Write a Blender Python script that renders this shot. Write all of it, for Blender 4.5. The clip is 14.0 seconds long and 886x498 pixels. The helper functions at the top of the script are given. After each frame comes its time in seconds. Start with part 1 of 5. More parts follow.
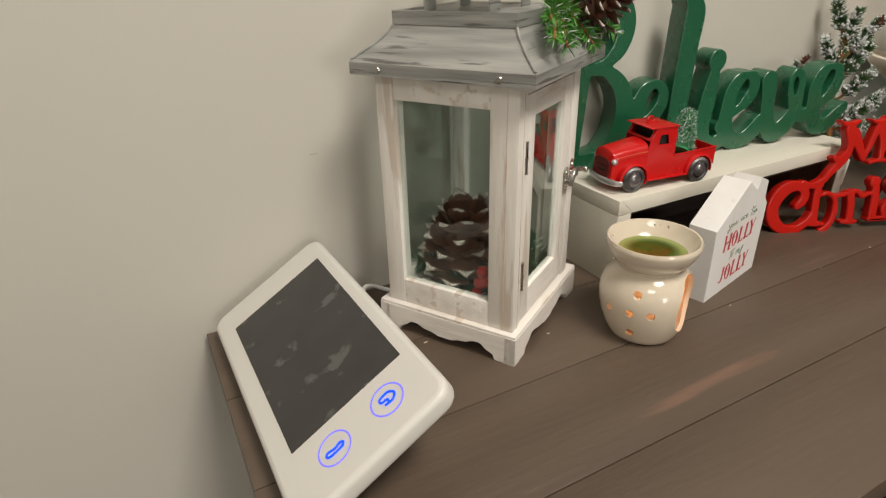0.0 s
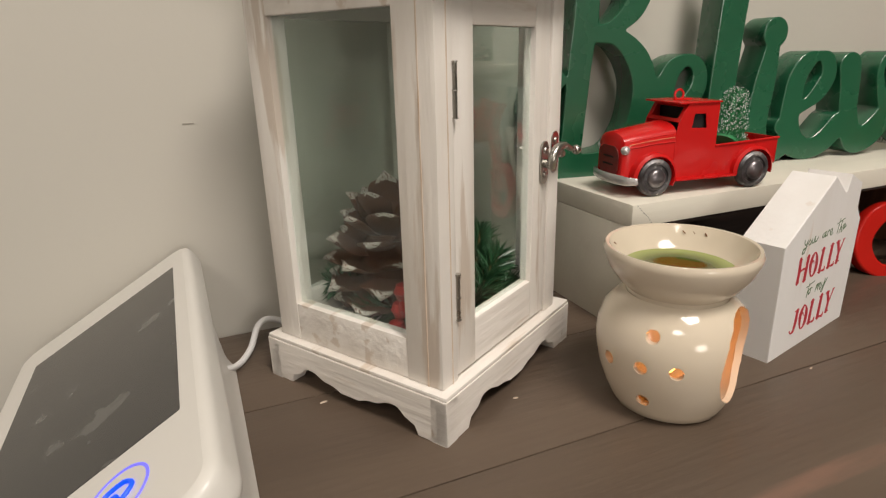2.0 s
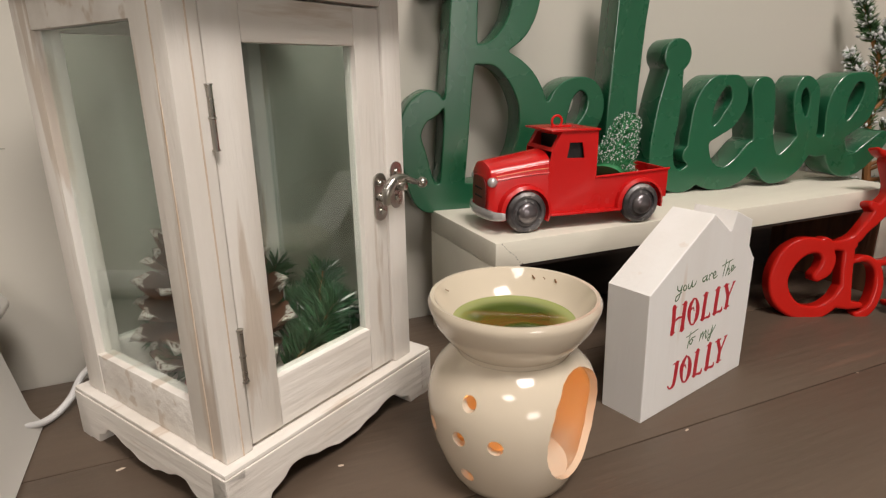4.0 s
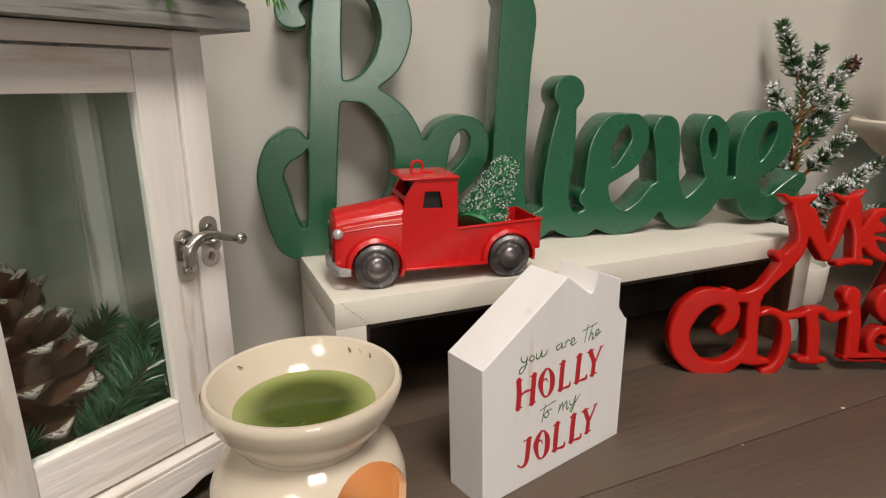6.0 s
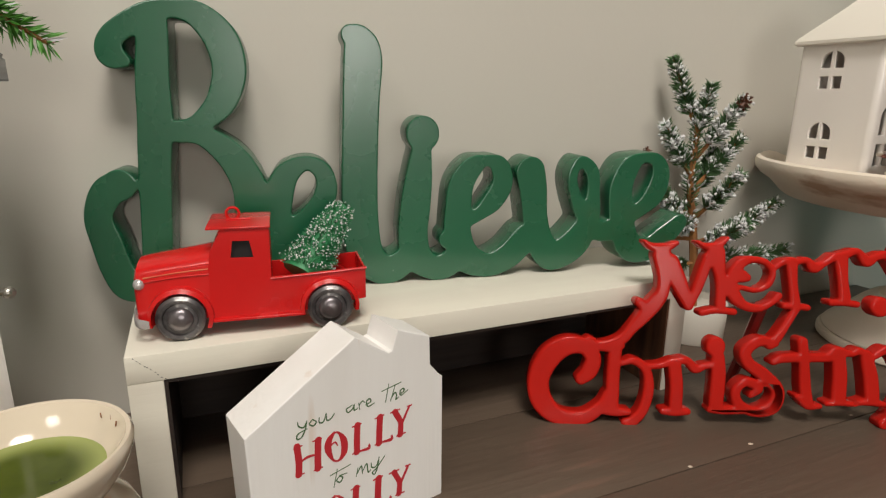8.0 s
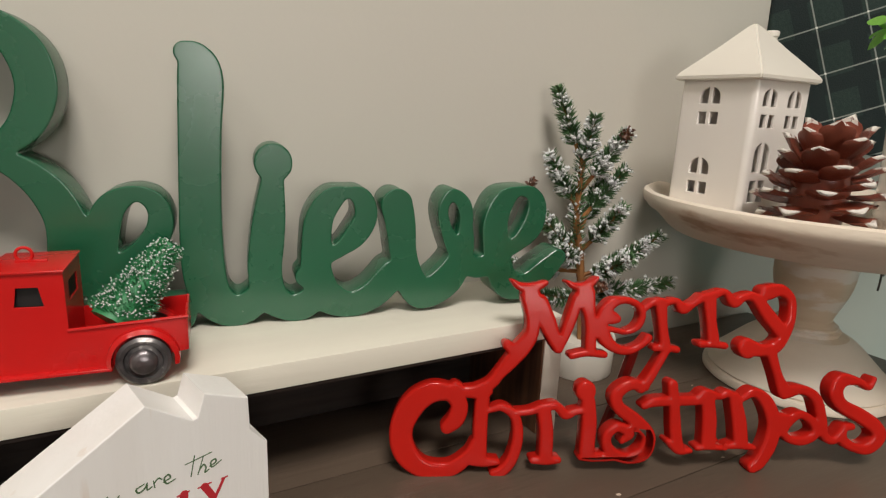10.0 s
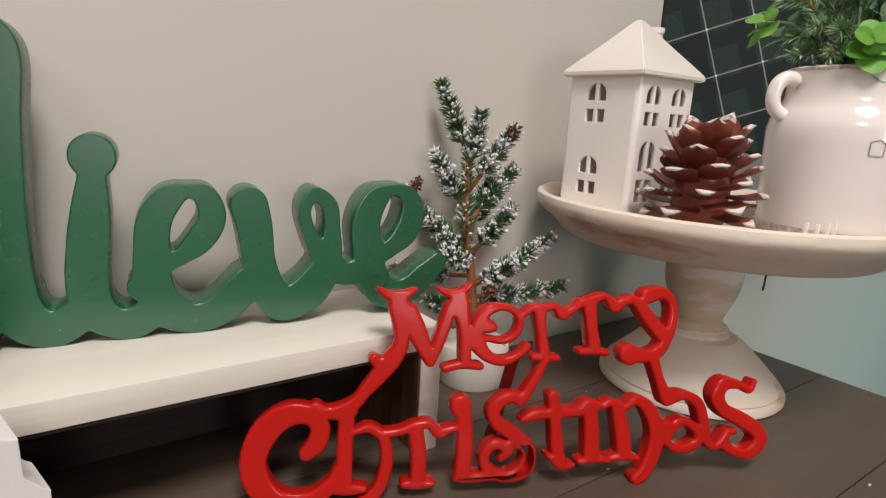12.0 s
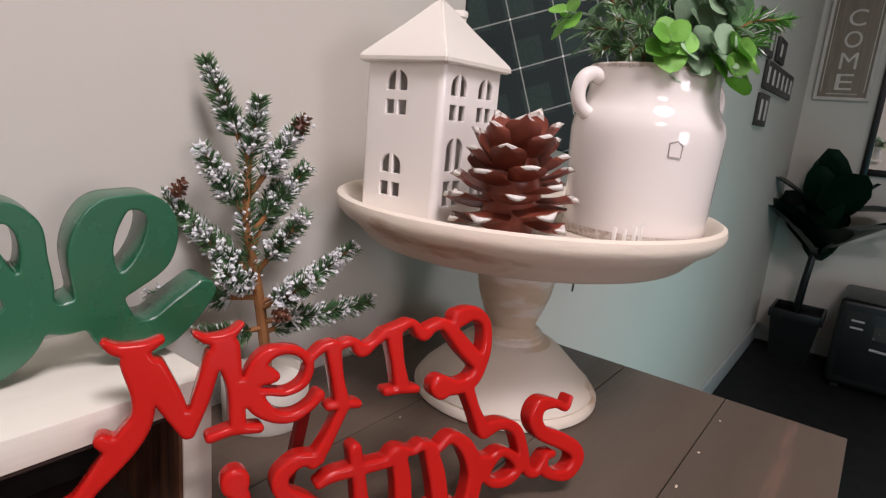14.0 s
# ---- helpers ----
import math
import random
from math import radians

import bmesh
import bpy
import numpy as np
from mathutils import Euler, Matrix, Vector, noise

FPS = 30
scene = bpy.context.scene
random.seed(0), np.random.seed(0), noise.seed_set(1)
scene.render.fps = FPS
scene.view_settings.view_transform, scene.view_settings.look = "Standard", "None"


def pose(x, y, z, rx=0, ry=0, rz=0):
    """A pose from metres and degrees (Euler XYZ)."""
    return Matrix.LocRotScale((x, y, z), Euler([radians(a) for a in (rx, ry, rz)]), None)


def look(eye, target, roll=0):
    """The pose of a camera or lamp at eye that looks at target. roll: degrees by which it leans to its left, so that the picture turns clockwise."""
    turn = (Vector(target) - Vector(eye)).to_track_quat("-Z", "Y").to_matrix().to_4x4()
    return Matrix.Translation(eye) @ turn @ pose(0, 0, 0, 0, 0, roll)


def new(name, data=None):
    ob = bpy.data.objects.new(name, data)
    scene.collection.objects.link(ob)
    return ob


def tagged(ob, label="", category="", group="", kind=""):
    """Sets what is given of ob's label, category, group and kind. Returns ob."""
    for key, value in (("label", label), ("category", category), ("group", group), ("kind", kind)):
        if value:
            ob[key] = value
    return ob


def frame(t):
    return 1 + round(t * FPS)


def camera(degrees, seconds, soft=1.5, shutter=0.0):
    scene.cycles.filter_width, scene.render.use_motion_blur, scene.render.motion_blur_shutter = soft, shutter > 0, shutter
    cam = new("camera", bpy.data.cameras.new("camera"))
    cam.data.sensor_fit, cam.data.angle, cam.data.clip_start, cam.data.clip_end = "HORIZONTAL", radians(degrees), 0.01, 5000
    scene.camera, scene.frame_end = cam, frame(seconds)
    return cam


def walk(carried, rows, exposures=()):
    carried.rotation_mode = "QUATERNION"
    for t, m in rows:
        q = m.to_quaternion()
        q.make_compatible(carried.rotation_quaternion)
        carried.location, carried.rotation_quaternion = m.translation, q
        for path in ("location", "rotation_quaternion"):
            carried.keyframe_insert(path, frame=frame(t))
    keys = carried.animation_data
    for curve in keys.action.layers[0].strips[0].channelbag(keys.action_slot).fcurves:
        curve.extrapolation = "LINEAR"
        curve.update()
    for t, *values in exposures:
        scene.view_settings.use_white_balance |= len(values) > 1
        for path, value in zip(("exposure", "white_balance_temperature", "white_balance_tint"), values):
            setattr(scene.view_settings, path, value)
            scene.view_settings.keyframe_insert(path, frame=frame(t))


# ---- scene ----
PATH = [
    (0, (-0.0093, -0.5142, 1.0486), (0.6961, 0.8364, 0.2964), -1.5),
    (0.3, (0.0076, -0.4828, 1.0223), (0.7157, 0.8628, 0.2632), -1.5),
    (0.5, (0.0145, -0.4726, 1.0036), (0.7310, 0.8746, 0.2539), -0.6),
    (1, (0.0935, -0.4395, 0.9704), (0.7199, 0.9528, 0.2225), -1.5),
    (1.5, (0.1249, -0.4216, 0.9339), (0.7233, 1.0209, 0.2598), -2.3),
    (2, (0.1309, -0.4190, 0.9305), (0.7557, 1.0659, 0.3882), -1.5),
    (2.5, (0.1479, -0.4139, 0.9245), (0.7845, 1.0837, 0.4341), -1.2),
    (2.7, (0.1581, -0.4131, 0.9220), (0.7998, 1.0829, 0.4315), -1.0),
    (4.8, (0.2737, -0.4182, 0.9347), (0.9163, 1.0761, 0.4400), -0.9),
    (5, (0.2822, -0.4182, 0.9356), (0.9307, 1.0795, 0.4570), -0.8),
    (5.5, (0.3102, -0.4173, 0.9441), (0.9562, 1.0786, 0.4604), -0.5),
    (6, (0.3306, -0.4173, 0.9458), (0.9860, 1.0812, 0.4825), -0.1),
    (6.5, (0.3510, -0.4233, 0.9500), (0.9996, 1.0786, 0.4876), 0.2),
    (7, (0.3749, -0.4335, 0.9534), (1.0217, 1.0710, 0.4961), 0.3),
    (7.5, (0.4046, -0.4386, 0.9585), (1.0464, 1.0685, 0.5047), 0.5),
    (8, (0.4377, -0.4437, 0.9662), (1.0905, 1.0642, 0.5310), 0.7),
    (8.5, (0.4675, -0.4505, 0.9670), (1.1305, 1.0557, 0.5395), 0.8),
    (8.7, (0.4777, -0.4522, 0.9713), (1.1407, 1.0523, 0.5420), 0.9),
    (10.8, (0.5227, -0.4292, 0.9781), (1.3991, 0.9783, 0.6024), 3.0),
    (11, (0.5321, -0.4335, 0.9772), (1.4025, 0.9792, 0.6041), 2.6),
    (11.5, (0.5457, -0.4301, 0.9755), (1.4730, 0.9435, 0.5973), 3.1),
    (12, (0.5602, -0.4301, 0.9721), (1.5308, 0.9137, 0.5948), 3.4),
    (12.5, (0.5772, -0.4267, 0.9738), (1.6014, 0.8763, 0.5948), 3.6),
    (13, (0.5941, -0.4139, 0.9730), (1.7400, 0.7845, 0.5981), 4.2),
    (13.5, (0.6086, -0.3927, 0.9755), (1.8657, 0.6885, 0.5998), 4.6),
    (14, (0.6256, -0.3876, 0.9772), (1.9584, 0.5976, 0.5973), 5.0),
]
cam = camera(74.3, 14.0, soft=1.25)
walk(cam, [(t, look(eye, target, roll)) for t, eye, target, roll in PATH],
     [(0, -0.03, 6300, 4), (2.2, -0.04, 6360, 7), (5.0, -0.03, 6250, 8), (8.7, -0.05, 6220, 4), (11.0, -0.05, 6150, 8), (12.1, 0.10, 6000, 12), (14.0, 0.18, 5830, 19)])


# ---- world, lights ----
TOP = 0.735          # height of the console table's top
world = bpy.data.worlds.new("room_dark")
world.use_nodes = True
world.node_tree.nodes["Background"].inputs[0].default_value = (0.35, 0.45, 0.5, 1)
world.node_tree.nodes["Background"].inputs[1].default_value = 0.004
scene.world = world


def area_lamp(name, m, sx, sy, watts, colour):
    data = bpy.data.lights.new(name, "AREA")
    data.shape, data.size, data.size_y, data.energy, data.color = "RECTANGLE", sx, sy, watts, colour
    ob = new(name, data)
    ob.matrix_world = m
    return ob


area_lamp("ceiling_panel_light", pose(0.42, -1.02, 2.40), 0.55, 0.55, 33.5, (1.0, 0.885, 0.80))
# second panel is unseen, added to brighten the left-facing sides
area_lamp("ceiling_panel_light", pose(-0.75, -1.75, 2.40), 0.55, 0.55, 14, (1.0, 0.885, 0.80))
# unseen bright source across the room, placed from sheen on the green letters
area_lamp("opposite_light", look((0.20, -3.15, 1.28), (0.20, 0.0, 1.24)), 0.75, 0.60, 15, (1.0, 0.90, 0.83))
# unseen teal fill beyond the table end, added to tint the far wall
area_lamp("teal_fill_light", look((2.1, -0.85, 0.40), (2.6, 0.0, 1.0)), 0.9, 0.3, 2.6, (0.34, 0.90, 0.86))


# ---- materials ----
def surf(name, c1, c2=None, scale=8.0, rough=0.5, bump=0.0, bump_scale=60.0, metal=0.0, stretch=(1, 1, 1), wear=None, wear_scale=12.0,
         wear_at=0.62, coat=0.0, vary=0.0, ior=1.45):
    """A procedural surface: two tones mixed by noise, optional worn patches of a third, fine relief, uneven gloss."""
    m = bpy.data.materials.new(name)
    m.use_nodes = True
    nt = m.node_tree
    b = nt.nodes["Principled BSDF"]
    b.inputs["Metallic"].default_value = metal
    b.inputs["Coat Weight"].default_value = coat
    b.inputs["Coat Roughness"].default_value = 0.06
    b.inputs["IOR"].default_value = ior
    tc = nt.nodes.new("ShaderNodeTexCoord")
    mp = nt.nodes.new("ShaderNodeMapping")
    mp.inputs["Scale"].default_value = stretch
    nt.links.new(tc.outputs["Object"], mp.inputs["Vector"])

    def noise_tex(s, detail=6.0, raw=False):
        n = nt.nodes.new("ShaderNodeTexNoise")
        n.inputs["Scale"].default_value = s
        n.inputs["Detail"].default_value = detail
        nt.links.new(tc.outputs["Object"] if raw else mp.outputs["Vector"], n.inputs["Vector"])
        return n

    def ramp(src, a, z):
        r = nt.nodes.new("ShaderNodeMapRange")
        r.inputs["From Min"].default_value, r.inputs["From Max"].default_value = a, z
        nt.links.new(src, r.inputs["Value"])
        return r.outputs["Result"]

    def mix(fac, a, z):
        x = nt.nodes.new("ShaderNodeMix")
        x.data_type = "RGBA"
        nt.links.new(fac, x.inputs["Factor"])
        for sock, val in ((x.inputs["A"], a), (x.inputs["B"], z)):
            if isinstance(val, tuple):
                sock.default_value = (*val, 1)
            else:
                nt.links.new(val, sock)
        return x.outputs["Result"]

    colour = mix(ramp(noise_tex(scale).outputs["Fac"], 0.3, 0.7), c1, c2 or c1)
    if wear:
        colour = mix(ramp(noise_tex(wear_scale, 8.0).outputs["Fac"], wear_at, wear_at + 0.06), colour, wear)
    if vary:
        info = nt.nodes.new("ShaderNodeObjectInfo")
        hsv = nt.nodes.new("ShaderNodeHueSaturation")
        nt.links.new(ramp(info.outputs["Random"], 0, 1), hsv.inputs["Value"])
        hsv.inputs["Value"].default_value = 1
        mr = nt.nodes.new("ShaderNodeMapRange")
        mr.inputs["To Min"].default_value, mr.inputs["To Max"].default_value = 1 - vary, 1 + vary
        nt.links.new(info.outputs["Random"], mr.inputs["Value"])
        nt.links.new(mr.outputs["Result"], hsv.inputs["Value"])
        nt.links.new(colour, hsv.inputs["Color"])
        colour = hsv.outputs["Color"]
    nt.links.new(colour, b.inputs["Base Color"])
    rr = nt.nodes.new("ShaderNodeMapRange")
    rr.inputs["To Min"].default_value, rr.inputs["To Max"].default_value = max(0.02, rough * 0.8), min(1, rough * 1.2)
    nt.links.new(noise_tex(scale * 2.5).outputs["Fac"], rr.inputs["Value"])
    nt.links.new(rr.outputs["Result"], b.inputs["Roughness"])
    if bump:
        bp = nt.nodes.new("ShaderNodeBump")
        bp.inputs["Strength"].default_value = bump
        bp.inputs["Distance"].default_value = 0.002
        nt.links.new(noise_tex(bump_scale, 4.0).outputs["Fac"], bp.inputs["Height"])
        nt.links.new(bp.outputs["Normal"], b.inputs["Normal"])
    return m


def glass(name, tint=(1, 1, 1), rough=0.0):
    m = bpy.data.materials.new(name)
    m.use_nodes = True
    b = m.node_tree.nodes["Principled BSDF"]
    b.inputs["Base Color"].default_value = (*tint, 1)
    b.inputs["Transmission Weight"].default_value = 1
    b.inputs["Roughness"].default_value = rough
    b.inputs["IOR"].default_value = 1.45
    return m


def glow(name, colour, strength):
    m = bpy.data.materials.new(name)
    m.use_nodes = True
    b = m.node_tree.nodes["Principled BSDF"]
    b.inputs["Base Color"].default_value = (*colour, 1)
    b.inputs["Emission Color"].default_value = (*colour, 1)
    b.inputs["Emission Strength"].default_value = strength
    return m


WALL = surf("wall_paint", (0.575, 0.548, 0.487), (0.555, 0.528, 0.467), 3.0, 0.75, 0.04, 160)
CEILING = surf("ceiling_paint", (0.8, 0.78, 0.74), (0.76, 0.74, 0.70), 4, 0.9, 0.2, 120)
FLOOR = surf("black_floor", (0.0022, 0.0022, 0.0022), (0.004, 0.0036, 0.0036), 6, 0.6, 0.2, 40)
BASEBOARD = surf("baseboard_paint", (0.5, 0.52, 0.5), (0.42, 0.45, 0.43), 10, 0.5)
TABLE = surf("grey_brown_stain", (0.118, 0.086, 0.062), (0.086, 0.062, 0.045), 5, 0.42, 0.25, 60, stretch=(0.35, 3, 3),
             wear=(0.165, 0.100, 0.072), wear_scale=8, wear_at=0.64, vary=0.05)
SPECK = surf("pale_wood_chip", (0.55, 0.45, 0.36), None, 20, 0.8)
BENCH = surf("cream_painted_wood", (0.74, 0.71, 0.61), (0.70, 0.66, 0.57), 14, 0.55, 0.12, 90, stretch=(0.4, 3, 3))
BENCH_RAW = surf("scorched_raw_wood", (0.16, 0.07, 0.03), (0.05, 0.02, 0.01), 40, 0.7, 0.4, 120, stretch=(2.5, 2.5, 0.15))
# near-black tone puts the shade under the bench into the raw wood
BENCH_SHADE = surf("raw_wood_with_shade", (0.034, 0.022, 0.016), (0.018, 0.012, 0.010), 30, 0.75, 0.3, 120, stretch=(0.2, 2.5, 2.5))
WHITEWASH = surf("whitewashed_wood", (0.84, 0.80, 0.75), (0.71, 0.66, 0.60), 18, 0.6, 0.45, 70, stretch=(2.6, 2.6, 0.30),
                 wear=(0.62, 0.54, 0.46), wear_scale=30, wear_at=0.575)
WHITEWASH_H = surf("whitewashed_wood_flat", (0.84, 0.80, 0.75), (0.70, 0.65, 0.59), 18, 0.6, 0.45, 70, stretch=(0.30, 2.6, 2.6),
                   wear=(0.62, 0.54, 0.46), wear_scale=30, wear_at=0.575)
RUBBED_EDGE = surf("bare_wood_edge", (0.56, 0.42, 0.30), (0.74, 0.64, 0.54), 60, 0.7, 0.3, 120)
ZINC = surf("galvanised_sheet", (0.46, 0.455, 0.43), (0.24, 0.24, 0.23), 26, 0.48, 0.5, 40, metal=0.35, stretch=(0.3, 0.3, 5),
            wear=(0.15, 0.146, 0.14), wear_scale=50, wear_at=0.58)
STEEL = surf("nickel", (0.52, 0.50, 0.46), (0.42, 0.40, 0.37), 60, 0.28, 0.1, 200, metal=1.0)
# grey-green tint puts the lantern's inner shade into its panes
GLASS = glass("shade_tinted_glass", (0.72, 0.79, 0.755))
GREEN = surf("green_satin_paint", (0.012, 0.095, 0.042), (0.016, 0.112, 0.052), 10, 0.27, 0.012, 160, ior=1.75)
RED = surf("red_enamel", (0.47, 0.013, 0.008), (0.40, 0.010, 0.006), 12, 0.17, 0.1, 60, coat=0.03, ior=1.27)
DARK_RED = surf("dark_red_strut", (0.22, 0.012, 0.01), (0.16, 0.01, 0.008), 20, 0.3, 0.1, 60)
TRUCK_RED = surf("truck_red_tin", (0.58, 0.010, 0.010), (0.50, 0.008, 0.008), 14, 0.26, 0.14, 50, coat=0.15)
TRUCK_GOLD = surf("rubbed_gold_glint", (0.50, 0.22, 0.08), (0.52, 0.03, 0.02), 90, 0.45, metal=0.2)
TYRE = surf("rubbed_pewter_wheel", (0.035, 0.030, 0.033), (0.20, 0.19, 0.19), 75, 0.42, 0.4, 150, metal=0.55, wear=(0.45, 0.43, 0.42), wear_scale=110, wear_at=0.60)
PEARL = surf("pearl_silver", (0.62, 0.60, 0.60), None, 30, 0.25, metal=0.6)
DARK = surf("dark_hollow", (0.012, 0.010, 0.010), None, 20, 0.6)
IVORY = surf("ivory_glaze", (0.67, 0.585, 0.465), (0.64, 0.555, 0.435), 12, 0.10, 0.06, 30, coat=0.4)
WARM_OIL = surf("green_wax_oil", (0.085, 0.108, 0.016), (0.045, 0.062, 0.010), 34, 0.04, 0.03, 14, coat=0.3)
SCUFF = surf("grey_scuff", (0.36, 0.33, 0.28), None, 20, 0.8)
BROWN_CRUMB = surf("brown_crumb", (0.18, 0.07, 0.02), None, 20, 0.6)
WHITE_BLOCK = surf("white_painted_block", (0.81, 0.80, 0.785), (0.76, 0.74, 0.715), 9, 0.5, 0.15, 90, stretch=(4, 4, 0.3),
                   wear=(0.70, 0.63, 0.57), wear_scale=14, wear_at=0.69)
INK_RED = surf("red_ink", (0.45, 0.018, 0.028), None, 30, 0.6)
INK_GREEN = surf("dark_green_ink", (0.065, 0.125, 0.05), None, 30, 0.6)
ROOF_GLAZE = surf("cream_roof_glaze", (0.77, 0.73, 0.655), (0.74, 0.695, 0.62), 9, 0.15, 0.05, 25, coat=0.3)
PORCELAIN = surf("white_porcelain", (0.84, 0.80, 0.75), (0.82, 0.77, 0.72), 9, 0.13, 0.05, 25, coat=0.3)
JAR_WHITE = surf("white_crackle_glaze", (0.80, 0.75, 0.71), (0.78, 0.72, 0.67), 9, 0.08, 0.05, 20, coat=0.6)
JAR_SPECK = surf("speckled_bare_clay", (0.72, 0.66, 0.60), (0.36, 0.28, 0.24), 260, 0.5, 0.3, 300)
INK_GREY = surf("grey_stamp", (0.30, 0.27, 0.25), None, 50, 0.6)
STAND = surf("limewashed_stand", (0.80, 0.73, 0.63), (0.70, 0.60, 0.48), 7, 0.5, 0.3, 60, stretch=(1, 1, 3), wear=(0.46, 0.32, 0.21),
             wear_scale=9, wear_at=0.61)
STAND_WORN = surf("rubbed_limewash", (0.74, 0.64, 0.50), (0.60, 0.47, 0.33), 12, 0.5, 0.3, 60, stretch=(1, 1, 3), wear=(0.74, 0.68, 0.60), wear_scale=14, wear_at=0.53)
HUB = surf("smeared_silver_hub", (0.30, 0.28, 0.29), (0.12, 0.10, 0.11), 70, 0.32, 0.3, 150, metal=0.85)
TWINE = surf("grey_wire", (0.07, 0.06, 0.05), None, 50, 0.6)
POT = surf("pale_plaster_pot", (0.74, 0.70, 0.62), (0.68, 0.64, 0.56), 16, 0.6, 0.3, 100)
BARK = surf("orange_brown_twig", (0.33, 0.15, 0.045), (0.18, 0.075, 0.025), 40, 0.7, 0.6, 120)
NEEDLE = surf("dark_green_needles", (0.055, 0.135, 0.050), (0.115, 0.205, 0.085), 60, 0.5)
NEEDLE_DEEP = surf("deep_green_needles", (0.022, 0.085, 0.035), (0.040, 0.125, 0.050), 60, 0.5)
NEEDLE_MID = surf("bottle_brush_green", (0.030, 0.20, 0.075), (0.05, 0.26, 0.10), 60, 0.5)
NEEDLE_LIGHT = surf("fresh_green_needles", (0.13, 0.36, 0.05), (0.07, 0.22, 0.04), 60, 0.45)
NEEDLE_PALE = surf("grey_green_needles", (0.15, 0.30, 0.12), (0.25, 0.38, 0.19), 60, 0.5)
FROST = surf("artificial_snow", (0.76, 0.76, 0.76), (0.64, 0.65, 0.66), 90, 0.8)
CONE_DARK = surf("brown_cone_scale", (0.16, 0.062, 0.030), (0.085, 0.032, 0.018), 40, 0.45, 0.4, 90, vary=0.25)
CONE_RED = surf("red_brown_cone_scale", (0.27, 0.066, 0.034), (0.14, 0.030, 0.018), 40, 0.30, 0.4, 90, vary=0.25)
CONE_TIP = surf("white_brushed_tip", (0.82, 0.78, 0.73), (0.74, 0.68, 0.61), 90, 0.7, 0.5, 140, wear=(0.22, 0.08, 0.05), wear_scale=9, wear_at=0.62)
CONE_TIP_WORN = surf("thin_white_brushed_tip", (0.74, 0.69, 0.63), (0.56, 0.49, 0.43), 120, 0.7, 0.5, 140, wear=(0.13, 0.05, 0.03), wear_scale=14, wear_at=0.54)
BERRY = surf("red_berry", (0.52, 0.012, 0.012), (0.40, 0.008, 0.008), 30, 0.12, coat=0.6)
LEAF_GREY = surf("eucalyptus_grey_green", (0.30, 0.44, 0.27), (0.38, 0.52, 0.35), 30, 0.4, 0.2, 60, vary=0.2)
LEAF_LIME = surf("eucalyptus_lime", (0.33, 0.66, 0.12), (0.24, 0.54, 0.08), 30, 0.4, 0.2, 60, vary=0.15)
PANEL = surf("white_plastic", (0.64, 0.62, 0.58), None, 20, 0.35)
SCREEN = surf("smudged_screen", (0.040, 0.039, 0.037), (0.048, 0.046, 0.044), 30, 0.16, wear=(0.10, 0.098, 0.093), wear_scale=42, wear_at=0.60)
BLUE_LED = glow("blue_led", (0.0, 0.055, 1.0), 1.0)
BLUE_RING = glow("pale_blue_ring", (0.16, 0.15, 0.9), 0.55)
CABLE = surf("white_cable", (0.72, 0.71, 0.70), None, 20, 0.4)
BLACK = surf("black_plastic", (0.003, 0.003, 0.0035), (0.005, 0.005, 0.005), 12, 0.35)
METAL_SIGN = surf("black_iron", (0.03, 0.028, 0.026), (0.05, 0.045, 0.04), 30, 0.5, 0.2, 50, metal=0.4)
SIGN_BOARD = surf("weathered_board", (0.27, 0.22, 0.17), (0.20, 0.16, 0.12), 20, 0.7, 0.3, 80, stretch=(3, 3, 0.3))
SIGN_PALE = surf("pale_sign_paint", (0.62, 0.58, 0.52), (0.50, 0.46, 0.42), 20, 0.7)
HOUSEPLANT = surf("dark_glossy_leaf", (0.005, 0.022, 0.012), (0.008, 0.034, 0.017), 12, 0.3)
MIRROR = surf("mirror", (0.85, 0.86, 0.86), None, 10, 0.03, metal=1.0)
WAX_CUP = glow("lit_candle", (1.0, 0.36, 0.06), 9.0)


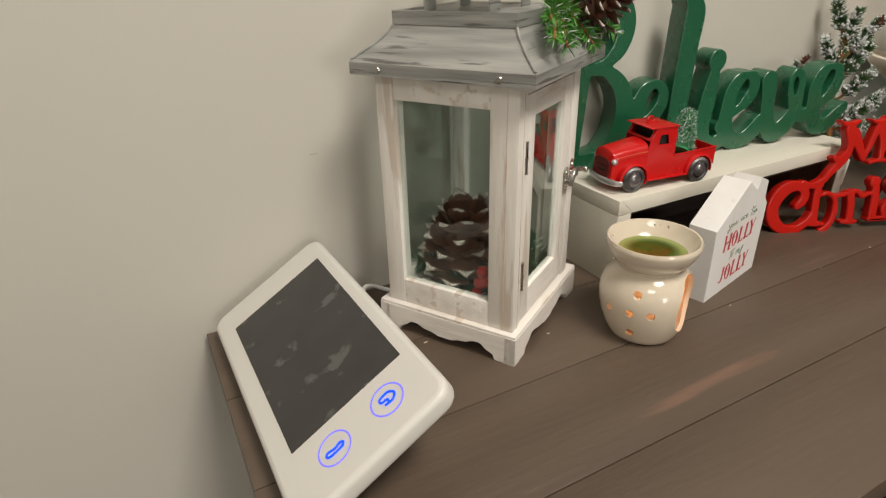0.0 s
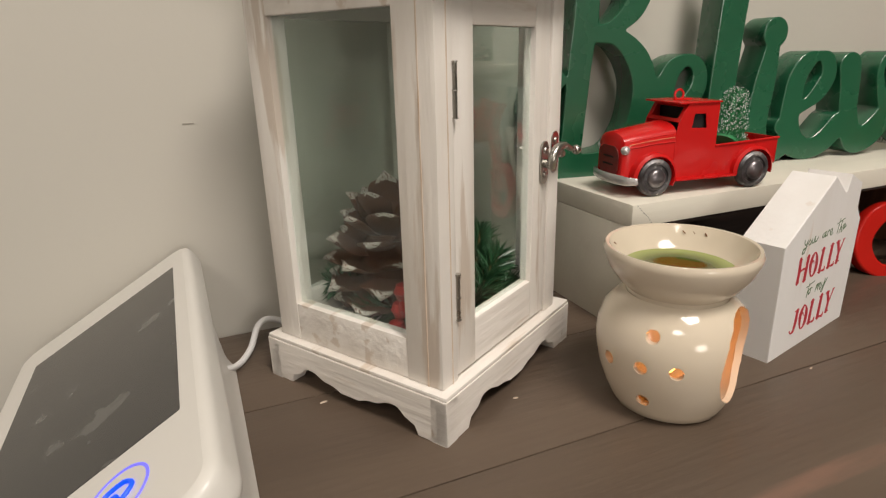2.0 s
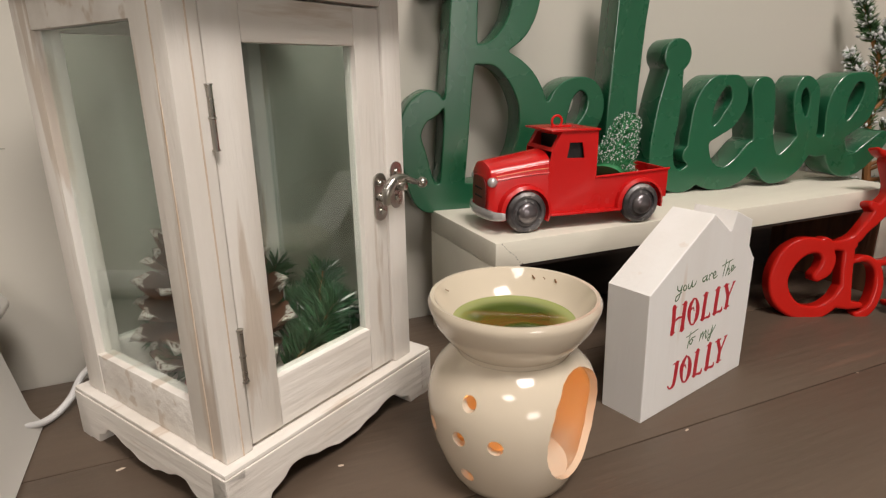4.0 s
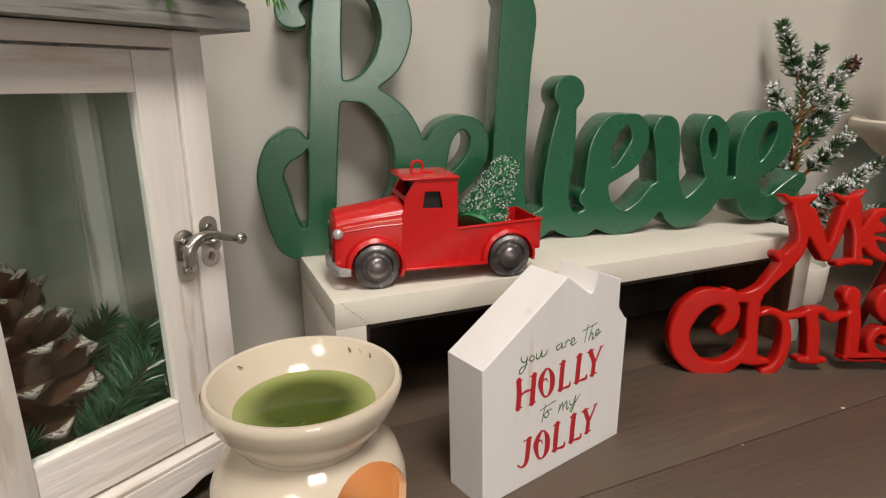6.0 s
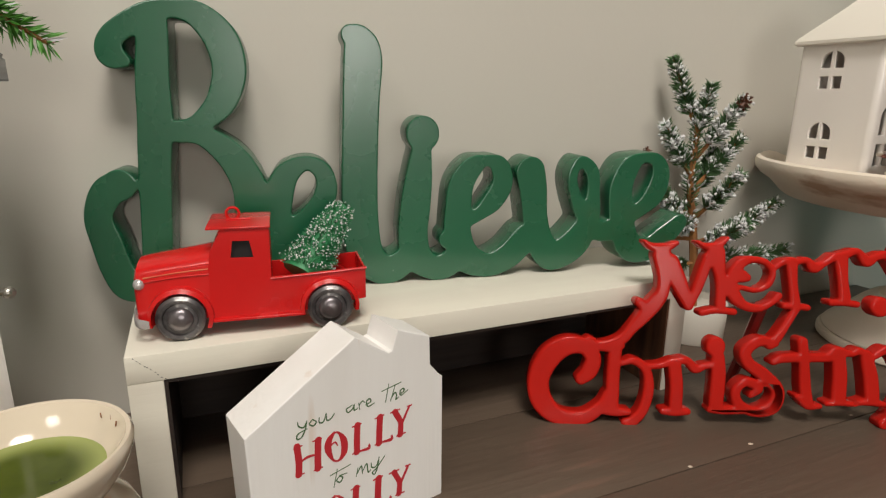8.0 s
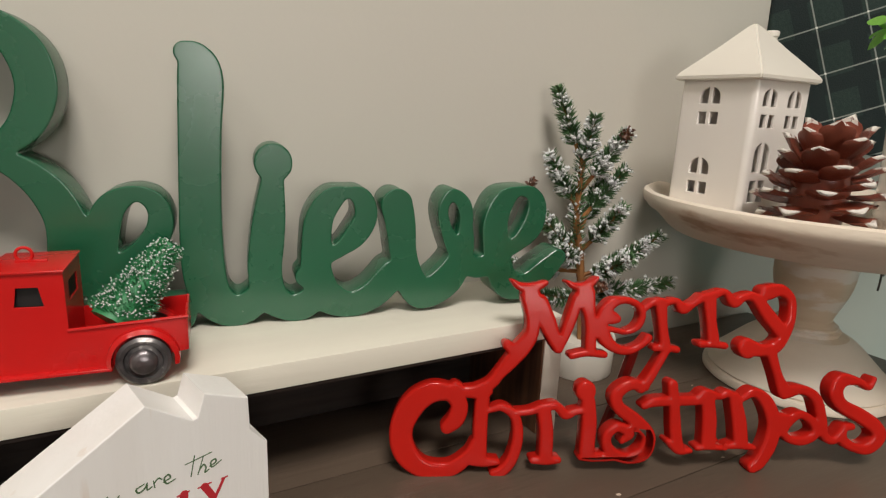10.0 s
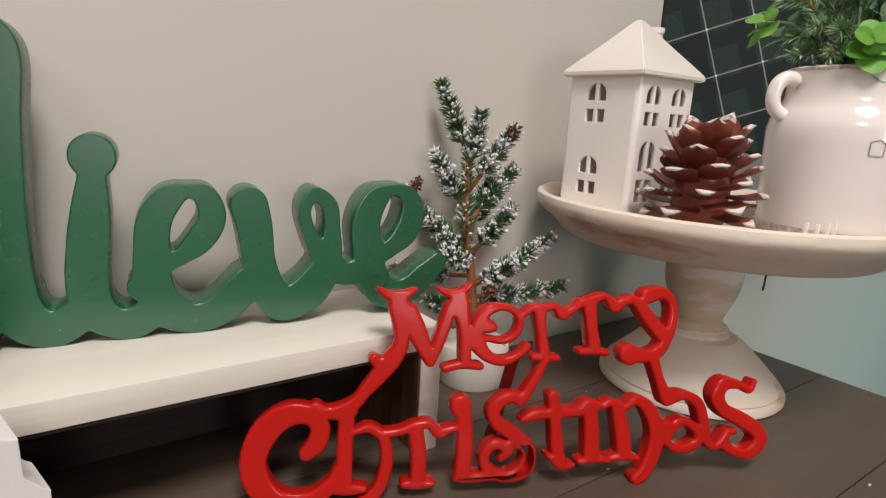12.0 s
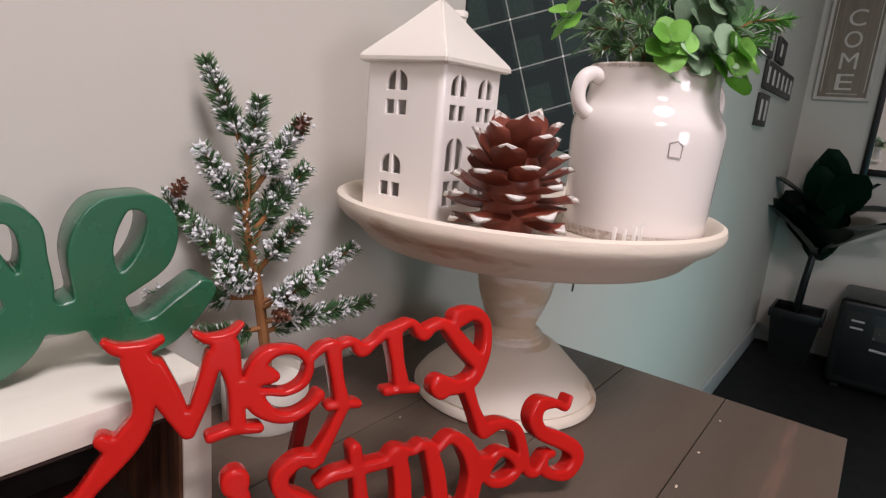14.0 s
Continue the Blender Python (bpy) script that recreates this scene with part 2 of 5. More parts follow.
def plaid(name):
    """Dark green cloth crossed by thin pale double lines."""
    m = surf(name, (0.012, 0.026, 0.022), (0.020, 0.038, 0.032), 300, 0.85, 0.4, 600)
    nt = m.node_tree
    b = nt.nodes["Principled BSDF"]
    base = b.inputs["Base Color"].links[0].from_socket
    tc = nt.nodes.new("ShaderNodeTexCoord")
    sep = nt.nodes.new("ShaderNodeSeparateXYZ")
    nt.links.new(tc.outputs["Object"], sep.inputs[0])

    def op(kind, a, z=None):
        n = nt.nodes.new("ShaderNodeMath")
        n.operation = kind
        for sock, v in zip(n.inputs, (a, z)):
            if v is None:
                continue
            if isinstance(v, float):
                sock.default_value = v
            else:
                nt.links.new(v, sock)
        return n.outputs[0]

    def stripes(axis, pitch, width, shift=0.0):
        f = op("FRACT", op("ADD", op("DIVIDE", sep.outputs[axis], pitch), 50.0 + shift))
        return op("LESS_THAN", f, width / pitch)

    for mask, tone in ((op("MAXIMUM", stripes(0, 0.052, 0.018, 0.42), stripes(2, 0.052, 0.018, 0.42)), (0.008, 0.016, 0.016)),
                       (op("MAXIMUM", stripes(0, 0.052, 0.0016), stripes(2, 0.052, 0.0016)), (0.22, 0.24, 0.22)),
                       (op("MULTIPLY", stripes(0, 0.052, 0.0021), stripes(2, 0.052, 0.0021)), (0.7, 0.7, 0.66))):
        x = nt.nodes.new("ShaderNodeMix")
        x.data_type = "RGBA"
        nt.links.new(mask, x.inputs["Factor"])
        nt.links.new(base, x.inputs["A"])
        x.inputs["B"].default_value = (*tone, 1)
        base = x.outputs["Result"]
    nt.links.new(base, b.inputs["Base Color"])
    return m




def shallow_rim(m, r0, r1, pale):
    """Mixes in the pale dish where the liquid thins out towards its edge."""
    nt = m.node_tree
    b = nt.nodes["Principled BSDF"]
    base = b.inputs["Base Color"].links[0].from_socket
    tc = nt.nodes.new("ShaderNodeTexCoord")
    flat = nt.nodes.new("ShaderNodeVectorMath")
    flat.operation = "MULTIPLY"
    flat.inputs[1].default_value = (1, 1, 0)
    size = nt.nodes.new("ShaderNodeVectorMath")
    size.operation = "LENGTH"
    ramp = nt.nodes.new("ShaderNodeMapRange")
    ramp.interpolation_type = "SMOOTHSTEP"
    ramp.inputs["From Min"].default_value, ramp.inputs["From Max"].default_value = r0, r1
    x = nt.nodes.new("ShaderNodeMix")
    x.data_type = "RGBA"
    nt.links.new(tc.outputs["Object"], flat.inputs[0])
    nt.links.new(flat.outputs[0], size.inputs[0])
    nt.links.new(size.outputs["Value"], ramp.inputs["Value"])
    nt.links.new(ramp.outputs["Result"], x.inputs["Factor"])
    nt.links.new(base, x.inputs["A"])
    x.inputs["B"].default_value = (*pale, 1)
    nt.links.new(x.outputs["Result"], b.inputs["Base Color"])


shallow_rim(WARM_OIL, 0.016, 0.0315, (0.30, 0.34, 0.11))
PLAID = plaid("green_plaid_cloth")


# ---- building helpers ----
def finish(me, material, smooth=40):
    for m in material if isinstance(material, (list, tuple)) else [material]:
        me.materials.append(m)
    if smooth:
        me.polygons.foreach_set("use_smooth", [True] * len(me.polygons))
        me.set_sharp_from_angle(angle=radians(smooth))
    return me


def mesh_of(name, bm, material, smooth=40):
    me = bpy.data.meshes.new(name)
    bm.to_mesh(me)
    bm.free()
    return finish(me, material, smooth)


def part(name, bm, material, parent=None, label="", m=None, smooth=40):
    """Links a bmesh or a mesh as one object under its thing."""
    me = bm if isinstance(bm, bpy.types.Mesh) else mesh_of(name, bm, material, smooth)
    ob = new(name, me)
    ob.parent = parent
    if m is not None:
        ob.matrix_local = m
    return tagged(ob, label)


def thing(name, m, label, category, group=""):
    ob = new(name)
    ob.empty_display_size = 0.02
    ob.matrix_world = m
    return tagged(ob, label, category, group)


def box(x0, x1, y0, y1, z0, z1, bevel=0.0, seg=2, bm=None):
    bm = bm or bmesh.new()
    made = bmesh.ops.create_cube(bm, size=1)["verts"]
    for v in made:
        v.co = Vector(((x0 + x1) / 2 + v.co.x * (x1 - x0), (y0 + y1) / 2 + v.co.y * (y1 - y0), (z0 + z1) / 2 + v.co.z * (z1 - z0)))
    if bevel:
        bmesh.ops.bevel(bm, geom=list({e for v in made for e in v.link_edges}), offset=bevel, segments=seg, affect="EDGES", profile=0.6)
    return bm


def lathe(profile, seg=48, bm=None):
    """Turns a profile of (radius, height) round the z axis."""
    bm = bm or bmesh.new()
    rings = []
    for r, z in profile:
        if r < 1e-6:
            rings.append([bm.verts.new((0, 0, z))])
        else:
            rings.append([bm.verts.new((r * math.cos(2 * math.pi * k / seg), r * math.sin(2 * math.pi * k / seg), z)) for k in range(seg)])
    for a, b in zip(rings, rings[1:]):
        for k in range(seg):
            q = [a[k % len(a)], a[(k + 1) % seg % len(a)], b[(k + 1) % seg % len(b)], b[k % len(b)]]
            q = [v for i, v in enumerate(q) if v not in q[:i]]
            if len(q) > 2:
                bm.faces.new(q)
    bmesh.ops.recalc_face_normals(bm, faces=bm.faces)
    return bm


def smooth_line(points, steps=6):
    """A Catmull-Rom line through the points (tuples of any length)."""
    p = [np.array(q, float) for q in points]
    p = [2 * p[0] - p[1]] + p + [2 * p[-1] - p[-2]]
    out = []
    for i in range(1, len(p) - 2):
        for k in range(steps):
            t = k / steps
            out.append(0.5 * (2 * p[i] + (p[i + 1] - p[i - 1]) * t + (2 * p[i - 1] - 5 * p[i] + 4 * p[i + 1] - p[i + 2]) * t * t
                              + (3 * p[i] - p[i - 1] - 3 * p[i + 1] + p[i + 2]) * t ** 3))
    return out + [p[-2]]


def tube(points, radius, seg=8, steps=5, bm=None):
    """A round rod along a smooth line; radius is one number or one for each point."""
    bm = bm or bmesh.new()
    radii = radius if isinstance(radius, (list, tuple)) else [radius] * len(points)
    line = smooth_line([(*p, r) for p, r in zip(points, radii)], steps)
    rings, side = [], None
    for i, q in enumerate(line):
        c = Vector(q[:3])
        d = (Vector(line[min(i + 1, len(line) - 1)][:3]) - Vector(line[max(i - 1, 0)][:3])).normalized()
        side = side or (Vector((0.3, 0.5, 0.8)) if abs(d.z) < 0.9 else Vector((1, 0, 0)))
        side = (side - d * side.dot(d)).normalized()
        up = d.cross(side)
        rings.append([bm.verts.new(c + (side * math.cos(2 * math.pi * k / seg) + up * math.sin(2 * math.pi * k / seg)) * max(q[3], 1e-5)) for k in range(seg)])
    for a, b in zip(rings, rings[1:]):
        for k in range(seg):
            bm.faces.new((a[k], a[(k + 1) % seg], b[(k + 1) % seg], b[k]))
    bm.faces.new(rings[0][::-1])
    bm.faces.new(rings[-1])
    return bm


def cut_out(name, loops, depth, bevel, material, res=2, smooth=35):
    """A flat piece in the xz plane, its front at y = 0, cut along closed loops of (x, z); inner loops are holes."""
    cu = bpy.data.curves.new(name, "CURVE")
    cu.dimensions, cu.fill_mode = "2D", "BOTH"
    cu.extrude, cu.bevel_depth, cu.bevel_resolution, cu.offset = depth / 2 - bevel, bevel, res, -bevel
    for loop in loops:
        sp = cu.splines.new("POLY")
        sp.points.add(len(loop) - 1)
        for p, (x, z) in zip(sp.points, loop):
            p.co = (x, z, 0, 1)
        sp.use_cyclic_u = True
    ob = bpy.data.objects.new(name, cu)
    scene.collection.objects.link(ob)
    dg = bpy.context.evaluated_depsgraph_get()
    me = bpy.data.meshes.new_from_object(ob.evaluated_get(dg))
    bpy.data.objects.remove(ob)
    bpy.data.curves.remove(cu)
    me.name = name
    me.materials.clear()
    me.transform(Matrix(((1, 0, 0, 0), (0, 0, -1, depth / 2), (0, 1, 0, 0), (0, 0, 0, 1))))
    return finish(me, material, smooth)


def stroke_loops(strokes, cell=0.0008, blend=0.0):
    """Outlines of the union of brush strokes; each stroke lists (x, z, width) in millimetres."""
    segs = []
    for s in strokes:
        line = smooth_line([(x / 1000, z / 1000, w / 2000) for x, z, w in s], 7)
        segs += list(zip(line, line[1:]))
    lo = np.min([np.minimum(a[:2], b[:2]) for a, b in segs], 0) - 0.016
    hi = np.max([np.maximum(a[:2], b[:2]) for a, b in segs], 0) + 0.016
    nx, nz = (int(v) for v in np.ceil((hi - lo) / cell))
    xs, zs = lo[0] + cell * np.arange(nx), lo[1] + cell * np.arange(nz)
    f = np.full((nx, nz), 1.0)
    for a, b in segs:
        r = max(a[2], b[2]) + 0.004
        i0, j0 = ((np.minimum(a[:2], b[:2]) - r - lo) / cell).astype(int).clip(0)
        i1, j1 = ((np.maximum(a[:2], b[:2]) + r - lo) / cell).astype(int) + 2
        px, pz = np.meshgrid(xs[i0:i1], zs[j0:j1], indexing="ij")
        d = b[:2] - a[:2]
        t = (((px - a[0]) * d[0] + (pz - a[1]) * d[1]) / max(d @ d, 1e-12)).clip(0, 1)
        dist = np.hypot(px - a[0] - t * d[0], pz - a[1] - t * d[1]) - (a[2] + t * (b[2] - a[2]))
        f[i0:i1, j0:j1] = np.minimum(f[i0:i1, j0:j1], dist)
    if blend:
        k = int(blend / cell)
        g = np.clip(f, -0.004, 0.004)
        for _ in range(3):
            g = sum(np.roll(g, s, 0) for s in range(-k, k + 1)) / (2 * k + 1)
            g = sum(np.roll(g, s, 1) for s in range(-k, k + 1)) / (2 * k + 1)
        f = g
    inside = f < 0
    step, place = {}, {}

    def cross(i, j, i2, j2):
        key = (i, j, i2, j2) if (i, j) < (i2, j2) else (i2, j2, i, j)
        a, b = f[key[0], key[1]], f[key[2], key[3]]
        t = a / (a - b)
        place[key] = (xs[key[0]] + cell * t * (key[2] - key[0]), zs[key[1]] + cell * t * (key[3] - key[1]))
        return key

    mixed = inside[:-1, :-1].astype(int) + inside[1:, :-1] + inside[:-1, 1:] + inside[1:, 1:]
    for i, j in zip(*np.nonzero((mixed > 0) & (mixed < 4))):
        c = [(i, j), (i + 1, j), (i + 1, j + 1), (i, j + 1)]
        v = [inside[p] for p in c]
        outs = [cross(*c[k], *c[(k + 1) % 4]) for k in range(4) if v[k] and not v[(k + 1) % 4]]
        ins = [cross(*c[k], *c[(k + 1) % 4]) for k in range(4) if not v[k] and v[(k + 1) % 4]]
        for a, b in zip(outs, ins):
            step[a] = b
    loops = []
    while step:
        k0, b = next(iter(step.items()))
        loop = []
        k = k0
        while k in step:
            loop.append(place[k])
            k = step.pop(k)
        if len(loop) > 24:
            p = np.array(loop)
            p = (np.roll(p, 1, 0) + p * 2 + np.roll(p, -1, 0)) / 4
            loops.append([tuple(q) for q in p[::2]])
    return loops


def needles(name, line, length, count, material, frost=0.0, width=0.0007, seed=1, lean=0.6, clumps=0, tipped=False):
    """Thin needles (and flakes of artificial snow) all along a line of points, as one mesh."""
    rnd = random.Random(seed)
    pts = [Vector(p[:3]) for p in smooth_line(line, 6)]
    verts, faces, mats = [], [], []
    for n in range(count):
        t = rnd.random() * (len(pts) - 1.001)
        i = int(t)
        o = pts[i].lerp(pts[i + 1], t - i)
        d = (pts[i + 1] - pts[i]).normalized()
        s = Vector([rnd.gauss(0, 1) for _ in range(3)])
        s = (s - d * s.dot(d)).normalized()
        w = (d * lean * rnd.uniform(0.6, 1.3) + s).normalized()
        near_tip = 1 - 0.35 * (t / (len(pts) - 1)) ** 3
        e = o + w * length * rnd.uniform(0.65, 1.15) * near_tip
        q = w.cross(Vector([rnd.gauss(0, 1) for _ in range(3)])).normalized() * width
        h = w.cross(q).normalized() * width * 0.6
        k = len(verts)
        mid = o.lerp(e, 0.55)
        verts += [o - q * 0.6, o + q * 0.6, mid + q, mid - q, e, mid + h]
        faces += [(k, k + 1, k + 2, k + 5), (k, k + 5, k + 3), (k + 5, k + 2, k + 4), (k + 3, k + 5, k + 4)]
        white = rnd.random() < frost * (0.25 + 1.5 * (0.5 + 0.5 * math.sin(9.0 * t / len(pts) * 2.2 + seed)) ** 2)
        mats += [1 if white and not tipped else 0] * 4
        if white and clumps and rnd.random() < clumps:
            c, r = (o.lerp(e, rnd.uniform(0.88, 1.0)), rnd.uniform(0.0004, 0.0008)) if tipped else (o.lerp(e, rnd.uniform(0.4, 1.0)), rnd.uniform(0.0008, 0.0024))
            k = len(verts)
            verts += [c + Vector(v) * r * rnd.uniform(0.6, 1.2) for v in ((1, 0, 0), (-1, 0, 0), (0, 1, 0), (0, -1, 0), (0, 0, 1), (0, 0, -1))]
            faces += [(k + a, k + b, k + c2) for a, b, c2 in ((0, 2, 4), (2, 1, 4), (1, 3, 4), (3, 0, 4), (2, 0, 5), (1, 2, 5), (3, 1, 5), (0, 3, 5))]
            mats += [1] * 8
    me = bpy.data.meshes.new(name)
    me.from_pydata([tuple(v) for v in verts], [], faces)
    me.materials.append(material)
    me.materials.append(FROST)
    me.polygons.foreach_set("material_index", mats)
    return me


def cone_scale(name, body, tip=CONE_TIP, white=0.90):
    """One woody scale: grows along x from the core, widens to a blunt, thick lip with a small downward prickle."""
    bm = bmesh.new()
    ring = ((-1, 0), (-0.62, 0.72), (0, 1.0), (0.62, 0.72), (1, 0), (0.55, -0.75), (0, -1.0), (-0.55, -0.75))
    rows = []
    for u, half, z, thick in ((0, 0.15, 0, 0.06), (0.30, 0.27, -0.06, 0.07), (0.58, 0.40, -0.09, 0.07), (0.78, 0.49, -0.05, 0.08), (0.90, 0.50, 0.03, 0.10), (0.965, 0.42, 0.07, 0.12), (1.0, 0.27, 0.07, 0.10)):
        rows.append([bm.verts.new((u - 0.10 * abs(s) * u, s * half, z + q * thick + 0.10 * s * s * u)) for s, q in ring])
    for a, b in zip(rows, rows[1:]):
        for k in range(8):
            bm.faces.new((a[k], a[(k + 1) % 8], b[(k + 1) % 8], b[k]))
    bm.faces.new(rows[0][::-1])
    peak = bm.verts.new((1.06, 0, -0.02))
    for k in range(8):
        bm.faces.new((rows[-1][k], rows[-1][(k + 1) % 8], peak))
    bmesh.ops.recalc_face_normals(bm, faces=bm.faces)
    bm.normal_update()
    for f in bm.faces:
        c = f.calc_center_median()
        f.material_index = 1 if c.x > white + 0.03 and f.normal.z > -0.45 or c.x > white - 0.08 and f.normal.z > 0.3 and abs(c.y) < 0.25 else 0
    return mesh_of(name, bm, [body, tip], 50)


def pinecone(m, height, width, body, label, seed, tiers=11, scale_mesh=None):
    """A dry open cone, standing on its base: a core and a spiral of scales, each of its own, upright at the crown."""
    rnd = random.Random(seed)
    ob = thing("pinecone", m, label, "pinecone")
    part("core", lathe([(0, 0.04 * height), (width * 0.20, 0.08 * height), (width * 0.21, 0.4 * height), (width * 0.12, 0.72 * height), (0, 0.80 * height)], 12), body, ob)
    n = tiers * 5
    for k in range(n):
        t = (k + 0.5) / n
        tip_z = height * (0.07 + 0.90 * t)
        reach = width * 0.5 * (0.86 + 0.14 * min(1, t / 0.2) - 0.52 * max(0, (t - 0.28) / 0.72) ** 1.25) * rnd.uniform(0.95, 1.04)
        pitch = -6 + 66 * t ** 1.5 + rnd.uniform(-5, 5)
        length = min(reach / math.cos(radians(pitch)), width * 0.56)
        r0 = reach - length * math.cos(radians(pitch))
        z0 = tip_z - length * math.sin(radians(pitch))
        broad = width * (0.325 - 0.10 * t) * rnd.uniform(0.9, 1.1)
        mm = pose(0, 0, 0, 0, 0, k * 137.5 + rnd.uniform(-7, 7)) @ pose(r0, 0, z0, rnd.uniform(-9, 9), -pitch, 0) @ Matrix.Diagonal((length / 1.06, broad, width * 0.19, 1))
        part("scale", scale_mesh, None, ob, m=mm)
    return ob


# ---- room ----
def structure(name, bm, material, label=""):
    ob = part(name, bm, material)
    return tagged(ob, label, kind="structure")


WY = 0.008
structure("wall_north", box(-2.0, 3.9, WY, WY + 0.12, 0, 2.45), WALL, "long greige painted wall behind the console table")
structure("wall_east", box(3.9, 4.02, -3.2, WY + 0.12, 0, 2.45), WALL, "painted end wall in shade")
structure("wall_south", box(-2.0, 3.9, -3.32, -3.2, 0, 2.45), WALL)
structure("wall_west", box(-2.12, -2.0, -3.32, WY + 0.12, 0, 2.45), WALL)
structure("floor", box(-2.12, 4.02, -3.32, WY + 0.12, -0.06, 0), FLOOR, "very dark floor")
structure("ceiling", box(-2.12, 4.02, -3.32, WY + 0.12, 2.45, 2.51), CEILING)
structure("baseboard", box(-2.0, 3.9, WY - 0.014, WY, 0, 0.085, 0.004), BASEBOARD, "painted baseboard along the wall")
structure("trim", box(3.886, 3.9, -3.2, WY - 0.014, 0, 0.085, 0.004), BASEBOARD, "painted baseboard of the end wall")

scuff = structure("wall_scuff", box(0.127, 0.134, WY - 0.0005, WY + 0.001, TOP + 0.1547, TOP + 0.1553, 0.0002), SCUFF, "small dark scuff on the wall paint")

# ---- console table ----
TX0, TX1, TY0 = 0.005, 1.213, -0.404
table = thing("console_table", pose(0, 0, 0), "grey-brown stained plank console table against the wall", "table")
for x in (TX0 + 0.05, TX1 - 0.05):
    for y in (TY0 + 0.05, -0.05):
        part("leg", box(x - 0.03, x + 0.03, y - 0.03, y + 0.03, 0, TOP - 0.022, 0.003), TABLE, table)
part("apron", box(TX0 + 0.08, TX1 - 0.08, TY0 + 0.03, TY0 + 0.05, TOP - 0.11, TOP - 0.022, 0.002), TABLE, table)
part("apron", box(TX0 + 0.08, TX1 - 0.08, -0.05, -0.03, TOP - 0.11, TOP - 0.022, 0.002), TABLE, table)
for a, b in ((TY0, -0.3060), (-0.3052, -0.2069), (-0.2061, -0.1044), (-0.1036, 0.004)):
    part("plank", box(TX0, TX1, a, b, TOP - 0.022, TOP, 0.0007, 2), TABLE, table)
part("batten", box(TX0 + 0.01, TX1 - 0.01, TY0 + 0.01, -0.002, TOP - 0.030, TOP - 0.0225), TABLE, table)
rnd = random.Random(4)
for x, y, s in ((0.7174, -0.2049, 1.5), (0.776, -0.2014, 1.5), (0.62, -0.2075, 1.0), (0.18, -0.113, 1.2), (0.34, -0.20, 1.0), (0.285, -0.158, 1.1),
                (1.09, -0.312, 1.6), (1.16, -0.3122, 1.4), (1.03, -0.3119, 1.3), (1.00, -0.12, 1.2), (0.21, -0.109, 1.4), (0.47, -0.209, 0.9), (0.88, -0.203, 0.9), (0.96, -0.112, 1.0)):
    bm = bmesh.new()
    bmesh.ops.create_icosphere(bm, subdivisions=1, radius=0.0011 * s, matrix=Matrix.Diagonal((rnd.uniform(0.8, 2.2), 0.8, 0.35, 1)))
    part("chip", bm, SPECK, table, m=pose(x, y, TOP, 0, 0, rnd.uniform(-20, 20)))


# ---- wall panel on its stand ----
TILT_M = Matrix(((-0.0235, 0.5066, -0.8617, 0.1088), (0.9997, 0.0, -0.0262, -0.0416), (-0.0118, -0.8622, -0.5068, TOP + 0.0739), (0, 0, 0, 1)))


def rounded(x0, x1, z0, z1, r, seg=8):
    out = []
    for cx, cz, a in ((x1 - r, z0 + r, -90), (x1 - r, z1 - r, 0), (x0 + r, z1 - r, 90), (x0 + r, z0 + r, 180)):
        out += [(cx + r * math.cos(radians(a + 90 * k / seg)), cz + r * math.sin(radians(a + 90 * k / seg))) for k in range(seg + 1)]
    return out


def ring_loops(x, z, r, w):
    circle = [(math.cos(2 * math.pi * k / 40), math.sin(2 * math.pi * k / 40)) for k in range(40)]
    return [[(x + r * c, z + r * s) for c, s in circle], [(x + (r - w) * c, z + (r - w) * s) for c, s in circle[::-1]]]


panel = thing("smart_home_panel", pose(0, 0, 0), "white plastic touch panel with dark smudged screen on a stand", "control panel")
body = part("body", cut_out("body", [rounded(-0.2255, 0.035, -0.0115, 0.112, 0.013)], 0.016, 0.0045, PANEL, 3), None, panel, m=TILT_M)
part("screen", cut_out("screen", [rounded(-0.1725, 0.0, 0.0, 0.0943, 0.0006, 2)], 0.0006, 0.0001, SCREEN, 0), None, panel, "dark grey glass screen with finger smudges",
     m=TILT_M @ Matrix.Translation((0, -0.0003, 0)))
for z, kind in ((0.0247, "home"), (0.0683, "phone")):
    btn = part("button", cut_out("button", ring_loops(-0.1955, z, 0.0125, 0.0011), 0.0006, 0.0001, BLUE_RING, 0), None, panel, "blue lit touch button",
               m=TILT_M @ Matrix.Translation((0, -0.0003, 0)))
    if kind == "home":

        line = [(-0.199, z + 0.003), (-0.1995, z - 0.003), (-0.1955, z - 0.0065), (-0.1915, z - 0.003), (-0.192, z + 0.004), (-0.1955, z + 0.004), (-0.196, z - 0.0005), (-0.1985, z - 0.0002)]
    else:
        line = [(-0.1990, z - 0.0055), (-0.1968, z - 0.0068), (-0.1955, z - 0.0045), (-0.1965, z), (-0.1955, z + 0.0045), (-0.1968, z + 0.0068), (-0.1990, z + 0.0055), (-0.1995, z), (-0.1990, z - 0.0055)]
    part("icon", tube([(x, -0.0002, zz) for x, zz in line], 0.0008, 6, 3), BLUE_LED, btn)
bm = bmesh.new()
ring = [[bm.verts.new((x, y, TOP + z)) for x, z in ((0.030, 0), (0.136, 0), (0.1305, 0.010), (0.1215, 0.0605), (0.034, 0.0125))] for y in (-0.205, -0.047)]
for k in range(5):
    bm.faces.new((ring[0][k], ring[0][(k + 1) % 5], ring[1][(k + 1) % 5], ring[1][k]))
bm.faces.new(ring[0][::-1])
bm.faces.new(ring[1])
bmesh.ops.recalc_face_normals(bm, faces=bm.faces)
bmesh.ops.bevel(bm, geom=bm.edges[:], offset=0.0012, segments=2, affect="EDGES")
part("stand", bm, PANEL, panel)
